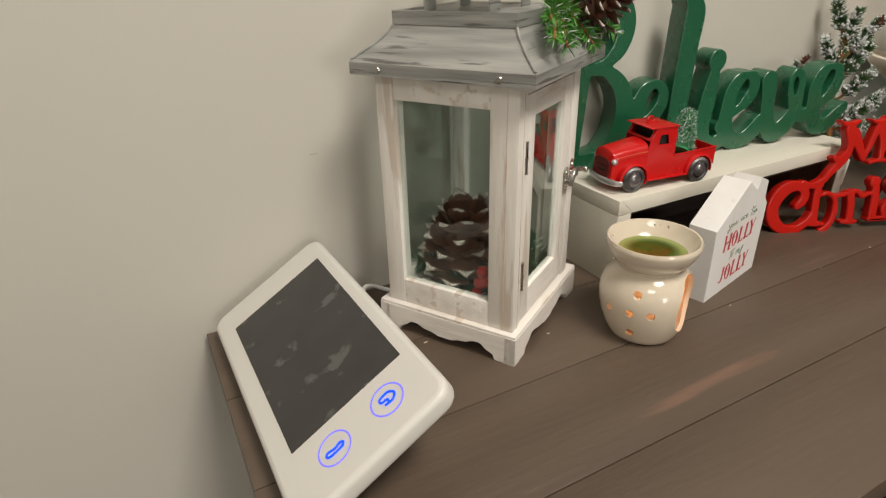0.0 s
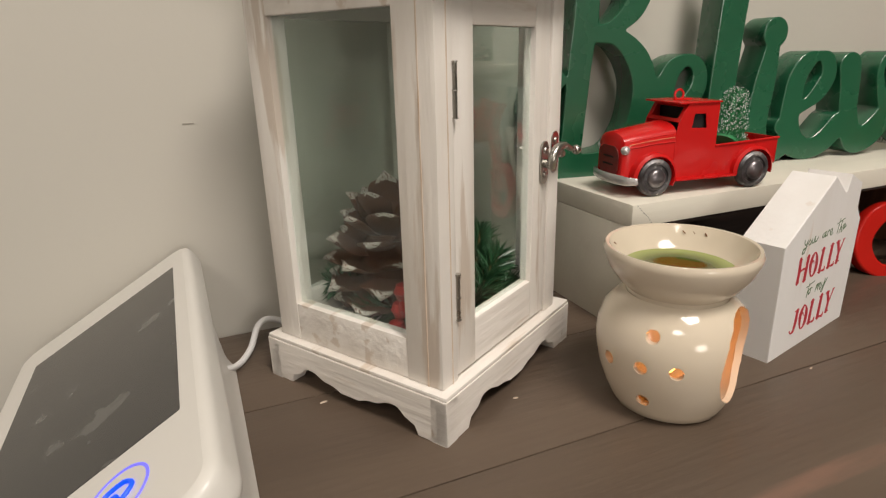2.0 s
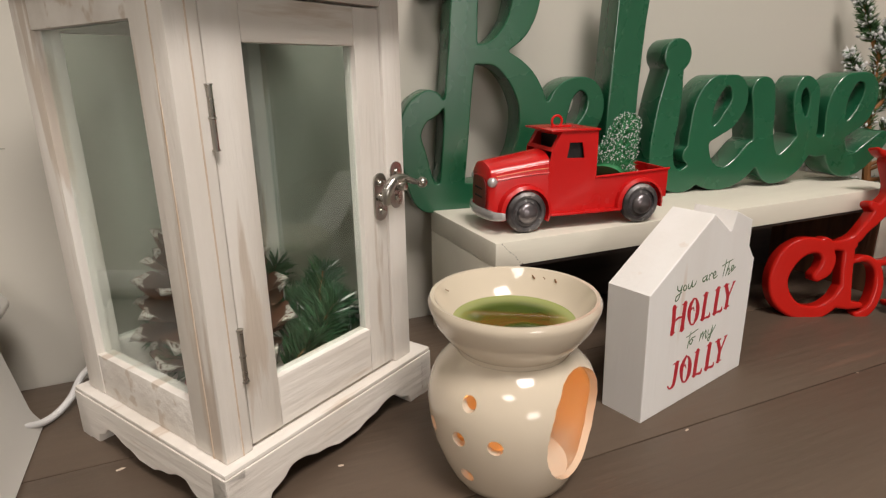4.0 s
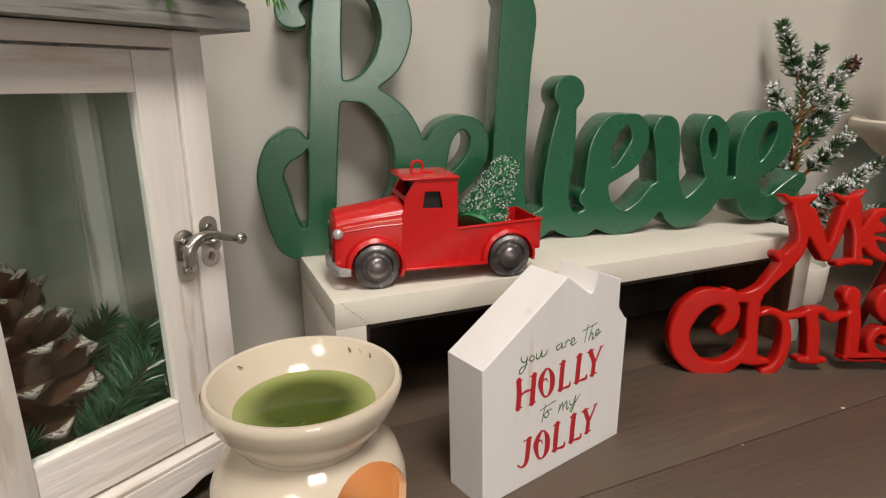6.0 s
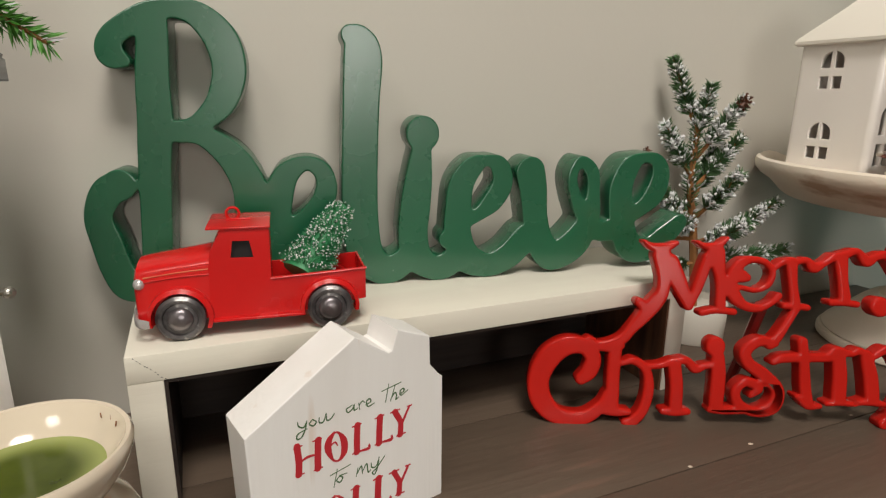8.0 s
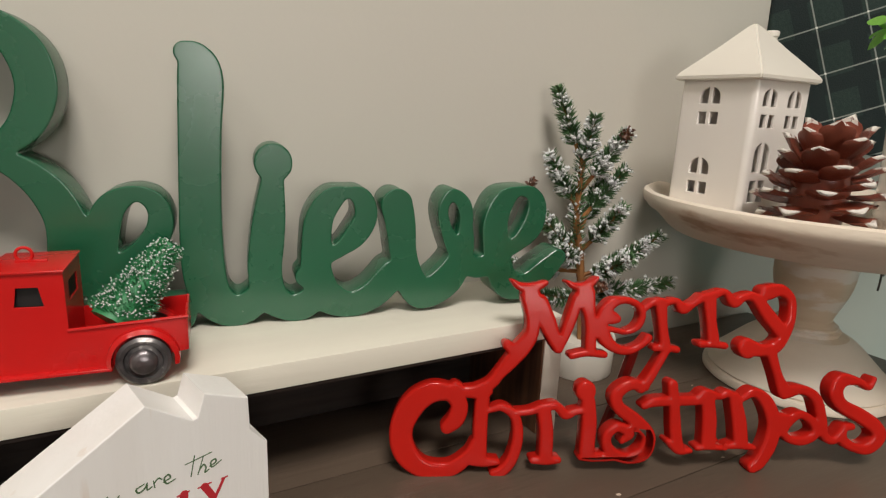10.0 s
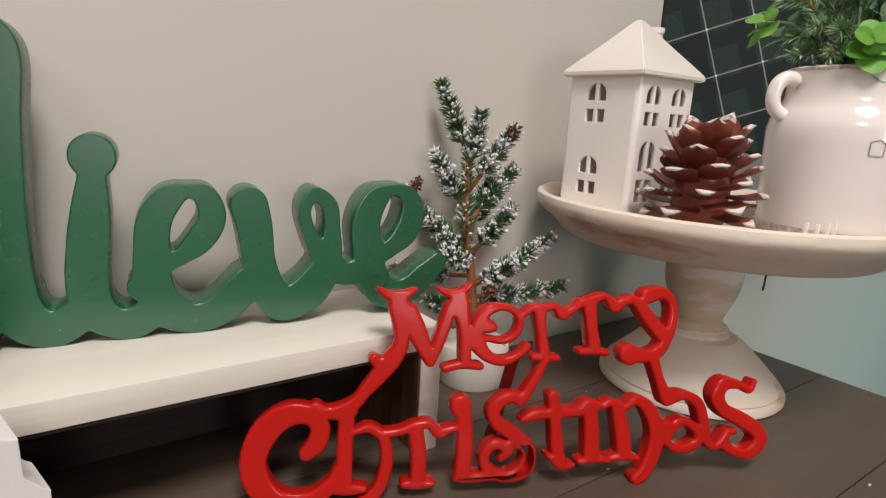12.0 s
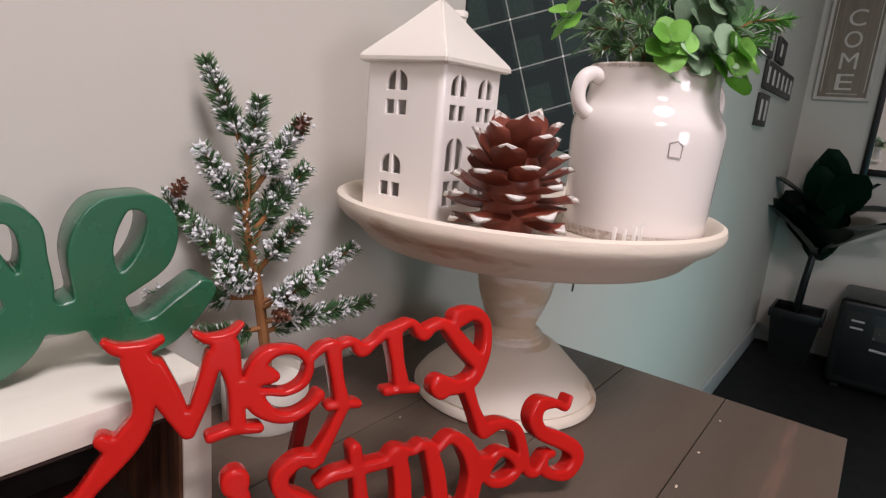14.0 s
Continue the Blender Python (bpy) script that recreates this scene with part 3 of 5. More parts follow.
cable = thing("cable", pose(0, 0, 0), "white power cable running along the wall behind the lantern", "cable")
part("cord", tube([(0.1225, -0.075, TOP + 0.016), (0.136, -0.052, TOP + 0.0035), (0.147, -0.036, TOP + 0.006), (0.155, -0.022, TOP + 0.016), (0.166, -0.018, TOP + 0.017), (0.19, -0.022, TOP + 0.006),
                   (0.22, -0.012, TOP + 0.0025), (0.30, -0.010, TOP + 0.0025)], 0.0022, 10), CABLE, cable)

# ---- lantern ----
LM = pose(0.2295, -0.1836, TOP, 0, 0, 31.4)
LW, LD, B0 = 0.150, 0.139, 0.0055
BX, BY = 0.1365, 0.1310
lantern = thing("lantern", LM, "whitewashed wooden lantern with glass panes and a galvanised metal roof", "lantern")


def scallop(width):
    half = [(0, 0), (0.021, 0), (0.0235, 0.0055), (0.031, 0.0085), (0.036, 0.0125), (0.044, 0.0125), (0.052, 0.0095), (0.060, 0.0085), (0.0675, 0.0060)]
    pts = [(x * width / 0.15, z) for x, z in half]
    arc = [tuple(p) for p in smooth_line(pts[2:], 4)]
    left = pts[:2] + arc
    right = [(width - x, z) for x, z in left[::-1]]
    return [left + right + [(width, 0.0265), (0, 0.0265)]]


for nm, width, m in (("apron", LW, pose(0, 0, 0)), ("apron", LD, pose(0, LD, 0, 0, 0, -90)), ("apron", LW, pose(LW, LD, 0, 0, 0, 180)), ("apron", LD, pose(LW, 0, 0, 0, 0, 90))):
    part(nm, cut_out(nm, scallop(width), 0.011, 0.0008, WHITEWASH_H, 1), None, lantern, m=m)
part("base_board", box(0.0005, LW - 0.0005, 0.0005, LD - 0.0005, 0.0265, 0.0290, 0.0008), WHITEWASH_H, lantern)
Z0, Z1 = 0.0292, 0.234
PX, PY, PB = 0.0140, 0.0235, 0.0170
for x0, x1 in ((B0, B0 + PX), (BX - 0.0145, BX)):
    for y0, y1 in ((B0, B0 + PY), (BY - PB, BY)):
        part("post", box(x0, x1, y0, y1, Z0, Z1, 0.0009), WHITEWASH, lantern)
part("rubbed_edge", box(B0 - 0.0003, B0 + 0.0006, B0 + 0.0090, B0 + 0.0097, Z0, Z1), RUBBED_EDGE, lantern, "bare tan seam along the corner post")
part("rubbed_edge", box(B0 + 0.0085, B0 + 0.0091, B0 - 0.0003, B0 + 0.0006, Z0, Z1), RUBBED_EDGE, lantern, "bare tan seam along the corner post")
for x0, x1 in ((B0 + 0.0004, B0 + 0.0100), (BX - 0.0100, BX - 0.0004)):
    part("rail", box(x0, x1, B0 + PY, BY - PB, 0.2155, Z1, 0.0006), WHITEWASH_H, lantern)
    part("rail", box(x0, x1, B0 + PY, BY - PB, Z0, 0.053, 0.0006), WHITEWASH_H, lantern)
part("rail", box(B0 + PX, BX - 0.0145, B0 + 0.0003, B0 + 0.010, 0.2262, Z1, 0.0005), WHITEWASH_H, lantern)
part("rail", box(B0 + PX, BX - 0.0145, BY - 0.010, BY - 0.0003, 0.2155, Z1, 0.0005), WHITEWASH_H, lantern)
part("rail", box(B0 + PX, BX - 0.0145, BY - 0.010, BY - 0.0003, Z0, 0.053, 0.0005), WHITEWASH_H, lantern)
door = part("door", box(B0 + PX + 0.0008, B0 + PX + 0.0185, B0 + 0.0008, B0 + 0.0098, 0.0312, 0.2250, 0.0008), WHITEWASH, lantern, "hinged glazed door frame")
for x0, x1, z0, z1, mt in ((BX - 0.0335, BX - 0.0155, 0.0312, 0.2250, WHITEWASH), (B0 + PX + 0.0186, BX - 0.0336, 0.2072, 0.2250, WHITEWASH_H), (B0 + PX + 0.0186, BX - 0.0336, 0.0312, 0.0575, WHITEWASH_H)):
    part("door_rail", box(x0, x1, B0 + 0.0010, B0 + 0.0098, z0, z1, 0.0008), mt, door)
for z in (0.0770, 0.1790):
    hinge = part("hinge", tube([(B0 + PX + 0.0002, B0 - 0.0006, z - 0.0125), (B0 + PX + 0.0002, B0 - 0.0006, z + 0.0125)], 0.0013, 8, 1), STEEL, lantern, "small steel hinge")
    for k in range(3):
        part("pin", lathe([(0, z - 0.0128 + k * 0.0125), (0.0017, z - 0.0128 + k * 0.0125), (0.0017, z - 0.0122 + k * 0.0125), (0, z - 0.0122 + k * 0.0125)], 10), STEEL, hinge,
             m=pose(B0 + PX + 0.0002, B0 - 0.0006, 0))
panes = ((B0 + 0.004, B0 + 0.0056, B0 + PY - 0.003, BY - PB + 0.003, 0.050, 0.218), (BX - 0.0056, BX - 0.004, B0 + PY - 0.003, BY - PB + 0.003, 0.050, 0.218),
         (B0 + PX + 0.016, BX - 0.031, B0 + 0.004, B0 + 0.0056, 0.055, 0.210), (B0 + PX, BX - 0.0145, BY - 0.0056, BY - 0.004, 0.050, 0.218))
for q in panes:
    part("pane", box(*q), GLASS, lantern, "clear glass pane, tinted for the shade inside the lantern").visible_shadow = False
part("inner_floor", box(B0 + 0.011, BX - 0.011, B0 + 0.011, BY - 0.011, 0.0292, 0.034, 0.0005), WHITEWASH_H, lantern)
# latch: two plates, a curved hook and a knob
lx, lz = BX - 0.018, 0.1335
for dx, dz in ((-0.003, -0.003), (0.0105, 0.0015)):
    pl = part("latch_plate", cut_out("latch_plate", [rounded(lx + dx - 0.0050, lx + dx + 0.0050, lz + dz - 0.0130, lz + dz + 0.0130, 0.0048)], 0.0011, 0.0003, STEEL, 1), None, lantern, "nickel latch plate", m=pose(0, B0 - 0.0006, 0))
    for z in (-0.0075, 0.0075):
        part("screw", lathe([(0, 0.0016), (0.0014, 0.0013), (0.0021, 0.0004), (0.0021, 0)], 12), STEEL, pl, m=pose(lx + dx, 0.0002, lz + dz + z, 90))
    part("stud", lathe([(0, 0.0065), (0.0020, 0.0062), (0.0026, 0.005), (0.0026, 0)], 14), STEEL, pl, m=pose(lx + dx + 0.0005, 0.0002, lz + dz - 0.0005, 90))
part("hook", tube([(lx - 0.005, B0 - 0.006, lz - 0.006), (lx - 0.0045, B0 - 0.0065, lz + 0.001), (lx + 0.001, B0 - 0.007, lz + 0.006), (lx + 0.008, B0 - 0.008, lz + 0.0065), (lx + 0.014, B0 - 0.009, lz + 0.004), (lx + 0.0205, B0 - 0.010, lz + 0.0025)],
                  [0.0024, 0.0029, 0.0028, 0.0022, 0.0017, 0.0015], 10), STEEL, lantern, "curved nickel hook")
bm = bmesh.new()
bmesh.ops.create_uvsphere(bm, u_segments=14, v_segments=10, radius=0.0031, matrix=pose(lx + 0.0215, B0 - 0.010, lz + 0.0022))
part("hook_knob", bm, STEEL, lantern)
# flared roof
bm = bmesh.new()
rings = []
for z, h in ((0.2345, 0.070), (0.2345, 0.0785), (0.2440, 0.0785), (0.2455, 0.0770), (0.2505, 0.0700), (0.2570, 0.0620), (0.2640, 0.0555), (0.2700, 0.0520), (0.2702, 0.0528), (0.2800, 0.0528), (0.2800, 0.0500), (0.2785, 0.0480)):
    rings.append([bm.verts.new((LW / 2 + sx * h, LD / 2 + sy * h, z)) for sx, sy in ((-1, -1), (1, -1), (1, 1), (-1, 1))])
for a, b in zip(rings, rings[1:]):
    for k in range(4):
        bm.faces.new((a[k], a[(k + 1) % 4], b[(k + 1) % 4], b[k]))
bm.faces.new(rings[-1])
bm.faces.new(rings[0][::-1])
bmesh.ops.recalc_face_normals(bm, faces=bm.faces)
roof = part("roof", bm, ZINC, lantern, "grey galvanised flared roof", smooth=25)
for x, y, rz in ((0.018, -0.0036, 0), (LW - 0.018, -0.0036, 0), (-0.0037, 0.018, -90), (-0.0037, LD - 0.018, -90)):
    part("screw", lathe([(0, 0.0012), (0.0020, 0.0010), (0.0028, 0)], 12), STEEL, roof, m=pose(x, y, 0.2392, 90, 0, rz) if rz == 0 else pose(x, y, 0.2392, 90, 0, -90))
for k in range(4):
    line = [(LW / 2 + sx * h, LD / 2 + sy * h, z + 0.0006) for z, h in ((0.2450, 0.0776), (0.2510, 0.0698), (0.2575, 0.0618), (0.2645, 0.0552), (0.2700, 0.0522)) for sx, sy in (((-1, -1), (1, -1), (1, 1), (-1, 1))[k],)]
    part("seam", tube(line, 0.0010, 6, 3), ZINC, roof)
for x in (0.046, 0.104):
    for y in (0.046, 0.102):
        part("strap", box(x - 0.0085, x + 0.0085, y - 0.0007, y + 0.0007, 0.2786, 0.318), ZINC, roof)
part("cap", box(0.030, 0.120, 0.030, 0.118, 0.318, 0.324, 0.001), ZINC, roof)

SCALE_DARK = cone_scale("scale", CONE_DARK, CONE_TIP_WORN, 0.93)
SCALE_RED = cone_scale("scale_red", CONE_RED, CONE_TIP, 0.92)
pinecone(LM @ pose(0.060, 0.083, 0.038, 6, -6, 0), 0.094, 0.091, CONE_DARK, "brown pinecone with white tips inside the lantern", 3, 8, SCALE_DARK)
sprig = thing("pine_sprig", LM, "dark green artificial pine sprig lying inside the lantern", "greenery")
for k, (p, q) in enumerate((((0.075, 0.045, 0.036), (0.115, 0.035, 0.060)), ((0.070, 0.040, 0.036), (0.095, 0.028, 0.052)), ((0.05, 0.045, 0.036), (0.030, 0.085, 0.048)), ((0.06, 0.1, 0.036), (0.04, 0.118, 0.055)),
                            ((0.085, 0.09, 0.036), (0.117, 0.10, 0.075)), ((0.09, 0.06, 0.036), (0.118, 0.065, 0.068)), ((0.045, 0.04, 0.036), (0.035, 0.028, 0.048)), ((0.1, 0.075, 0.036), (0.12, 0.05, 0.058)),
                            ((0.095, 0.045, 0.036), (0.112, 0.050, 0.084)), ((0.08, 0.035, 0.036), (0.104, 0.030, 0.072)), ((0.105, 0.09, 0.036), (0.118, 0.085, 0.050)), ((0.10, 0.03, 0.036), (0.120, 0.028, 0.044)))):
    mid = tuple((a + b) / 2 + (0, 0, 0.006)[i] for i, (a, b) in enumerate(zip(p, q)))
    tw = part("twig", tube([p, mid, q], 0.0010, 6, 3), BARK, sprig)
    part("needles", needles("needles", [p, mid, q], 0.019, 300, NEEDLE_DEEP, 0.03, 0.0008, 20 + k, 0.8), None, tw)
for x, y, z in ((0.021, 0.0414, 0.0719), (0.021, 0.0439, 0.0608), (0.021, 0.0475, 0.0481), (0.021, 0.0391, 0.0629), (0.052, 0.027, 0.0392)):
    b = thing("berry", LM @ pose(x, y, z), "glossy red artificial berry inside the lantern", "berry", "berries in the lantern")
    part("fruit", lathe([(0, -0.0056), (0.0040, -0.0042), (0.0058, 0), (0.0042, 0.0042), (0.0012, 0.0055), (0, 0.0052)], 16), BERRY, b)
# trimming on the roof
spray = thing("pine_spray", LM, "frosted green pine spray tied to the lantern roof", "greenery")
for k, (q, ln) in enumerate((((0.088, 0.000, 0.246), 0.017), ((0.171, -0.012, 0.252), 0.016), ((0.074, 0.012, 0.262), 0.015), ((0.110, -0.012, 0.250), 0.017), ((0.152, -0.005, 0.260), 0.015), ((0.165, 0.020, 0.268), 0.015), ((0.090, 0.000, 0.272), 0.013), ((0.172, 0.045, 0.282), 0.014), ((0.140, -0.016, 0.268), 0.014), ((0.024, -0.010, 0.2640), 0.015), ((0.040, -0.014, 0.2570), 0.015), ((0.030, -0.004, 0.2760), 0.015))):
    p = (0.130, 0.028, 0.276)
    mid = tuple((a + b) / 2 + (0, 0, 0.005)[i] for i, (a, b) in enumerate(zip(p, q)))
    tw = part("twig", tube([p, mid, q], 0.0011, 6, 3), BARK, spray)
    part("needles", needles("needles", [p, mid, q], ln, 190, NEEDLE_LIGHT, 0.14, 0.0008, 40 + k, 0.9), None, tw)
pinecone(LM @ pose(0.126, 0.008, 0.266, 50, 20, 0), 0.054, 0.054, CONE_DARK, "frosted brown pinecone tied to the lantern roof", 8, 7, SCALE_DARK)

# ---- wax warmer ----
WC = (0.3653, -0.1937)
warmer = thing("wax_warmer", pose(*WC, TOP) @ Matrix.Diagonal((1.0, 1.0, 1.012, 1)), "glossy ivory ceramic wax warmer with a lit tealight", "wax warmer")
shell = lathe([(0, 0.0), (0.0275, 0.0), (0.0305, 0.0020), (0.0325, 0.0060), (0.0362, 0.0140), (0.0398, 0.0250), (0.0414, 0.0350), (0.0418, 0.0425), (0.0408, 0.0500), (0.0375, 0.0580), (0.0318, 0.0640), (0.0276, 0.0675),
               (0.0250, 0.0665), (0.0290, 0.0620), (0.0345, 0.0560), (0.0376, 0.0490), (0.0386, 0.0425), (0.0382, 0.0350), (0.0366, 0.0250), (0.0330, 0.0140), (0.0285, 0.0045), (0, 0.0040)], 72)
shell_me = mesh_of("body", shell, IVORY)
shell_ob = new("body", shell_me)


def bore(bm, az, z, r, tall=1.0):
    made = bmesh.ops.create_cone(bm, cap_ends=True, segments=28, radius1=r, radius2=r, depth=0.030)["verts"]
    bmesh.ops.transform(bm, verts=made, matrix=pose(0, 0, z, 0, 0, az) @ pose(0.038, 0, 0, 0, 90, 0) @ Matrix.Diagonal((tall, 1, 1, 1)))


cutter = bmesh.new()
bore(cutter, -62, 0.0375, 0.0245, 1.08)
for az, z in ((205, 0.0365), (211, 0.0545), (176, 0.0340), (230, 0.0375), (206.5, 0.0155)):
    bore(cutter, az, z, 0.0036)
cut_ob = new("cutter", mesh_of("cutter", cutter, IVORY, 0))
md = shell_ob.modifiers.new("bore", "BOOLEAN")
md.object, md.operation, md.solver = cut_ob, "DIFFERENCE", "EXACT"
bored = bpy.data.meshes.new_from_object(shell_ob.evaluated_get(bpy.context.evaluated_depsgraph_get()))
bpy.data.objects.remove(shell_ob)
bpy.data.objects.remove(cut_ob)
bored.name = "body"
bored.polygons.foreach_set("use_smooth", [True] * len(bored.polygons))
bored.set_sharp_from_angle(angle=radians(40))
part("body", bored, None, warmer)
dish = part("dish", lathe([(0, 0.0668), (0.0288, 0.0668), (0.0292, 0.0695), (0.0345, 0.0740), (0.0400, 0.0815), (0.0430, 0.0890), (0.0432, 0.0915), (0.0420, 0.0935), (0.0402, 0.0932), (0.0380, 0.0895),
                           (0.0335, 0.0830), (0.0270, 0.0775), (0.0150, 0.0745), (0, 0.0740)], 72), IVORY, warmer, "wide ivory dish rim", m=Matrix.Diagonal((0.94, 0.94, 1, 1)))
part("wax", lathe([(0, 0.0806), (0.0300, 0.0806), (0.0312, 0.0810)], 64), WARM_OIL, warmer, "pool of melted green wax", m=Matrix.Diagonal((0.94, 0.94, 1, 1)))
for x, y, r in ((-0.012, -0.013, 0.0021), (-0.008, -0.019, 0.0016), (-0.004, -0.015, 0.0012), (-0.015, -0.018, 0.0011)):
    part("bubble", tube([(x + r * math.cos(a), y + r * math.sin(a), 0.0807) for a in [2 * math.pi * k / 10 for k in range(11)]], 0.0002, 5, 2), WARM_OIL, dish)
for a, r in ((0.4, 0.0375), (0.6, 0.0385), (0.75, 0.0372), (2.3, 0.037)):
    part("crumb", box(-0.0012, 0.0012, -0.0003, 0.0003, 0, 0.0004), BROWN_CRUMB, dish, m=pose(r * math.cos(a), r * math.sin(a), 0.0897, 0, -35, math.degrees(a) + 60))
candle = thing("tealight", pose(*WC, TOP + 0.004), "lit tealight candle inside the warmer", "candle")
part("cup", lathe([(0, 0), (0.0185, 0), (0.0187, 0.012), (0.0180, 0.012), (0.0178, 0.009), (0, 0.009)], 32), PEARL, candle)
glow_data = bpy.data.lights.new("candle_light", "POINT")
glow_data.energy, glow_data.color, glow_data.shadow_soft_size = 0.012, (1.0, 0.36, 0.07), 0.003
candle_light = new("candle_light", glow_data)
candle_light.location = (WC[0], WC[1], TOP + 0.040)
part("flame", lathe([(0, 0.010), (0.0040, 0.015), (0.0046, 0.020), (0.0024, 0.029), (0, 0.035)], 14), WAX_CUP, candle, "small orange flame")

# ---- house-shaped block ----
BM_ = pose(0.4522, -0.193, TOP, 0, 0, 13.4)
block = thing("block_sign", BM_, "white painted wooden house block with a printed greeting", "sign")
part("block", cut_out("block", [[(-0.0015, 0), (0.1090, 0), (0.1085, 0.0775), (0.1060, 0.0795), (0.1000, 0.0868), (0.0995, 0.1040), (0.0790, 0.1125), (0.0755, 0.1015), (0.0735, 0.1010), (0.0540, 0.1144), (-0.0035, 0.0785)]], 0.0275, 0.0006, WHITE_BLOCK, 1, 20), None, block)


def print_text(text, x0, x1, z0, z1, material, parent, y=-0.0002, thick=0.0, shear=0.0, label=""):
    """Printed words, fitted into a rectangle on a face that looks along -y."""
    cu = bpy.data.curves.new("lettering", "FONT")
    cu.body, cu.size, cu.offset, cu.shear, cu.extrude = text, 0.02, thick, shear, 0.0
    ob = bpy.data.objects.new("lettering", cu)
    scene.collection.objects.link(ob)
    me = bpy.data.meshes.new_from_object(ob.evaluated_get(bpy.context.evaluated_depsgraph_get()))
    bpy.data.objects.remove(ob)
    co = np.array([v.co[:] for v in me.vertices])
    lo, hi = co.min(0), co.max(0)
    for v in me.vertices:
        v.co = Vector((x0 + (v.co.x - lo[0]) / (hi[0] - lo[0]) * (x1 - x0), y, z0 + (v.co.y - lo[1]) / (hi[1] - lo[1]) * (z1 - z0)))
    me.materials.clear()
    me.name = "lettering"
    return part("lettering", finish(me, material, 0), None, parent, label)


# handwritten words as thin brushed lines, capitals as broad strokes with small serifs: (across, up[, width]) in millimetres
WORD_YOU = [
    [(22, 78.5), (22.6, 76), (25.1, 74.8), (26.8, 77.7)],
    [(26.8, 77.7), (25.7, 73.2), (23.6, 69.7), (21.3, 69.6), (22, 72.1), (26.7, 73.4)],
    [(29.6, 77.4), (28, 75.5), (30, 73.8), (31.6, 75.5), (29.7, 77.4)],
    [(33.2, 77.2), (33.2, 74.4), (35.4, 74.3), (37, 78.2)],
    [(37, 78.2), (37.3, 74.3), (39.7, 74.7), (41.4, 76.8)],
]
WORD_ARE = [
    [(51.5, 78), (48.1, 76.7), (49, 74.6), (51.4, 75.8), (52.6, 78.1)],
    [(52.6, 78.1), (52.4, 74.7), (54.4, 75.4)],
    [(55.1, 77.9), (55.5, 74.2)],
    [(55.3, 76.6), (57.2, 78.3), (58.6, 77.2)],
    [(59.1, 75.5), (62.1, 76.5), (61.4, 78.4), (59.6, 77.2), (60.5, 74.2), (64.2, 75)],
]
WORD_THE = [
    [(73.1, 83.2), (71, 73.1)],
    [(68.8, 80.2), (80.9, 82)],
    [(77.1, 81.5), (74.1, 72.8)],
    [(74.3, 73.9), (76.7, 77), (77.9, 75.3), (77.4, 72.8), (79.3, 73.7)],
    [(79.7, 75), (82.5, 76.1), (82.3, 77.8), (80.3, 77), (80.8, 74.2), (85.3, 76.2)],
]
WORD_TO = [
    [(41.8, 44.7), (39.5, 34.7)],
    [(37.6, 42.4), (49.4, 44.4)],
    [(43.1, 40.1), (41.1, 38.3), (43, 36.3), (44.7, 38.5), (43.1, 40.1), (47.2, 40.2)],
]
WORD_MY = [
    [(53.6, 40.5), (52.5, 35.7)],
    [(53.3, 37.4), (55.6, 40.8), (56.2, 35.8)],
    [(56.4, 37.5), (58.9, 40.9), (59.6, 35.4), (61.3, 36.4)],
    [(61.6, 40.2), (61.9, 37.4), (64.5, 37.1), (66.5, 41.9)],
    [(66.5, 41.9), (65.4, 36.2), (63.5, 32.5), (62.1, 34.2), (64.8, 35.8), (70, 41.3)],
]
HOLLY_H = [
    [(21, 65.7, 3.4), (21.6, 57, 3.5), (21.2, 49.9, 3.5)],
    [(32.1, 65.2, 3.6), (31.6, 57, 3.6), (31.3, 49.5, 3.7)],
    [(19.4, 65, 0.7), (23.6, 65.3, 0.7)],
    [(19.7, 49.7, 0.7), (24, 49.7, 0.7)],
    [(29.2, 65.4, 0.7), (33.9, 65.5, 0.7)],
    [(29.2, 49, 0.7), (33.7, 49.2, 0.8)],
    [(22.5, 56.7, 1.1), (26.4, 57.9, 1.5), (31.3, 57.4, 0.9)],
]
HOLLY_O = [
    [(40.8, 66.1, 1.4), (38, 62.8, 3.4), (37.2, 58, 3.6), (39.7, 50.9, 1.3), (43.2, 49.5, 1.4), (46, 53.4, 3.6), (46, 59.7, 3.6), (43.4, 65, 1.3), (40.8, 66.1, 0.8)],
    [(38.9, 59.7, 1), (41.1, 60.5, 0.9), (42.4, 58.2, 0.7)],
]
HOLLY_L = [
    [(54, 65.6, 3.5), (53.5, 57.9, 3.6), (53.3, 50.1, 3.6)],
    [(51.1, 65.5, 0.8), (56.2, 65.9, 0.8)],
    [(50.8, 49.9, 0.8), (55.9, 49.9, 1.2), (60.2, 49.7, 1.8), (60.7, 51.7, 1.1)],
]
HOLLY_SECOND_L = [
    [(67.5, 65.6, 3.7), (67, 58.5, 3.8), (66.6, 50.3, 3.8)],
    [(64.5, 65.6, 0.8), (69.8, 66.1, 0.8)],
    [(64.2, 50.1, 0.8), (69.6, 50.1, 1.3), (74.2, 49.8, 1.9), (74.6, 51.8, 1.2)],
]
HOLLY_Y = [
    [(76.7, 65.6, 3.4), (80.1, 58.7, 3.3), (80.3, 54.4, 3.5), (80, 50.6, 3.6)],
    [(73.9, 65.8, 0.8), (79.8, 66.2, 0.8)],
    [(84.8, 66.1, 0.8), (87.6, 66.2, 0.8)],
    [(85.9, 65.8, 1.4), (81.6, 57.9, 1.6)],
    [(77.6, 50.4, 0.8), (83.3, 50.6, 0.9)],
]
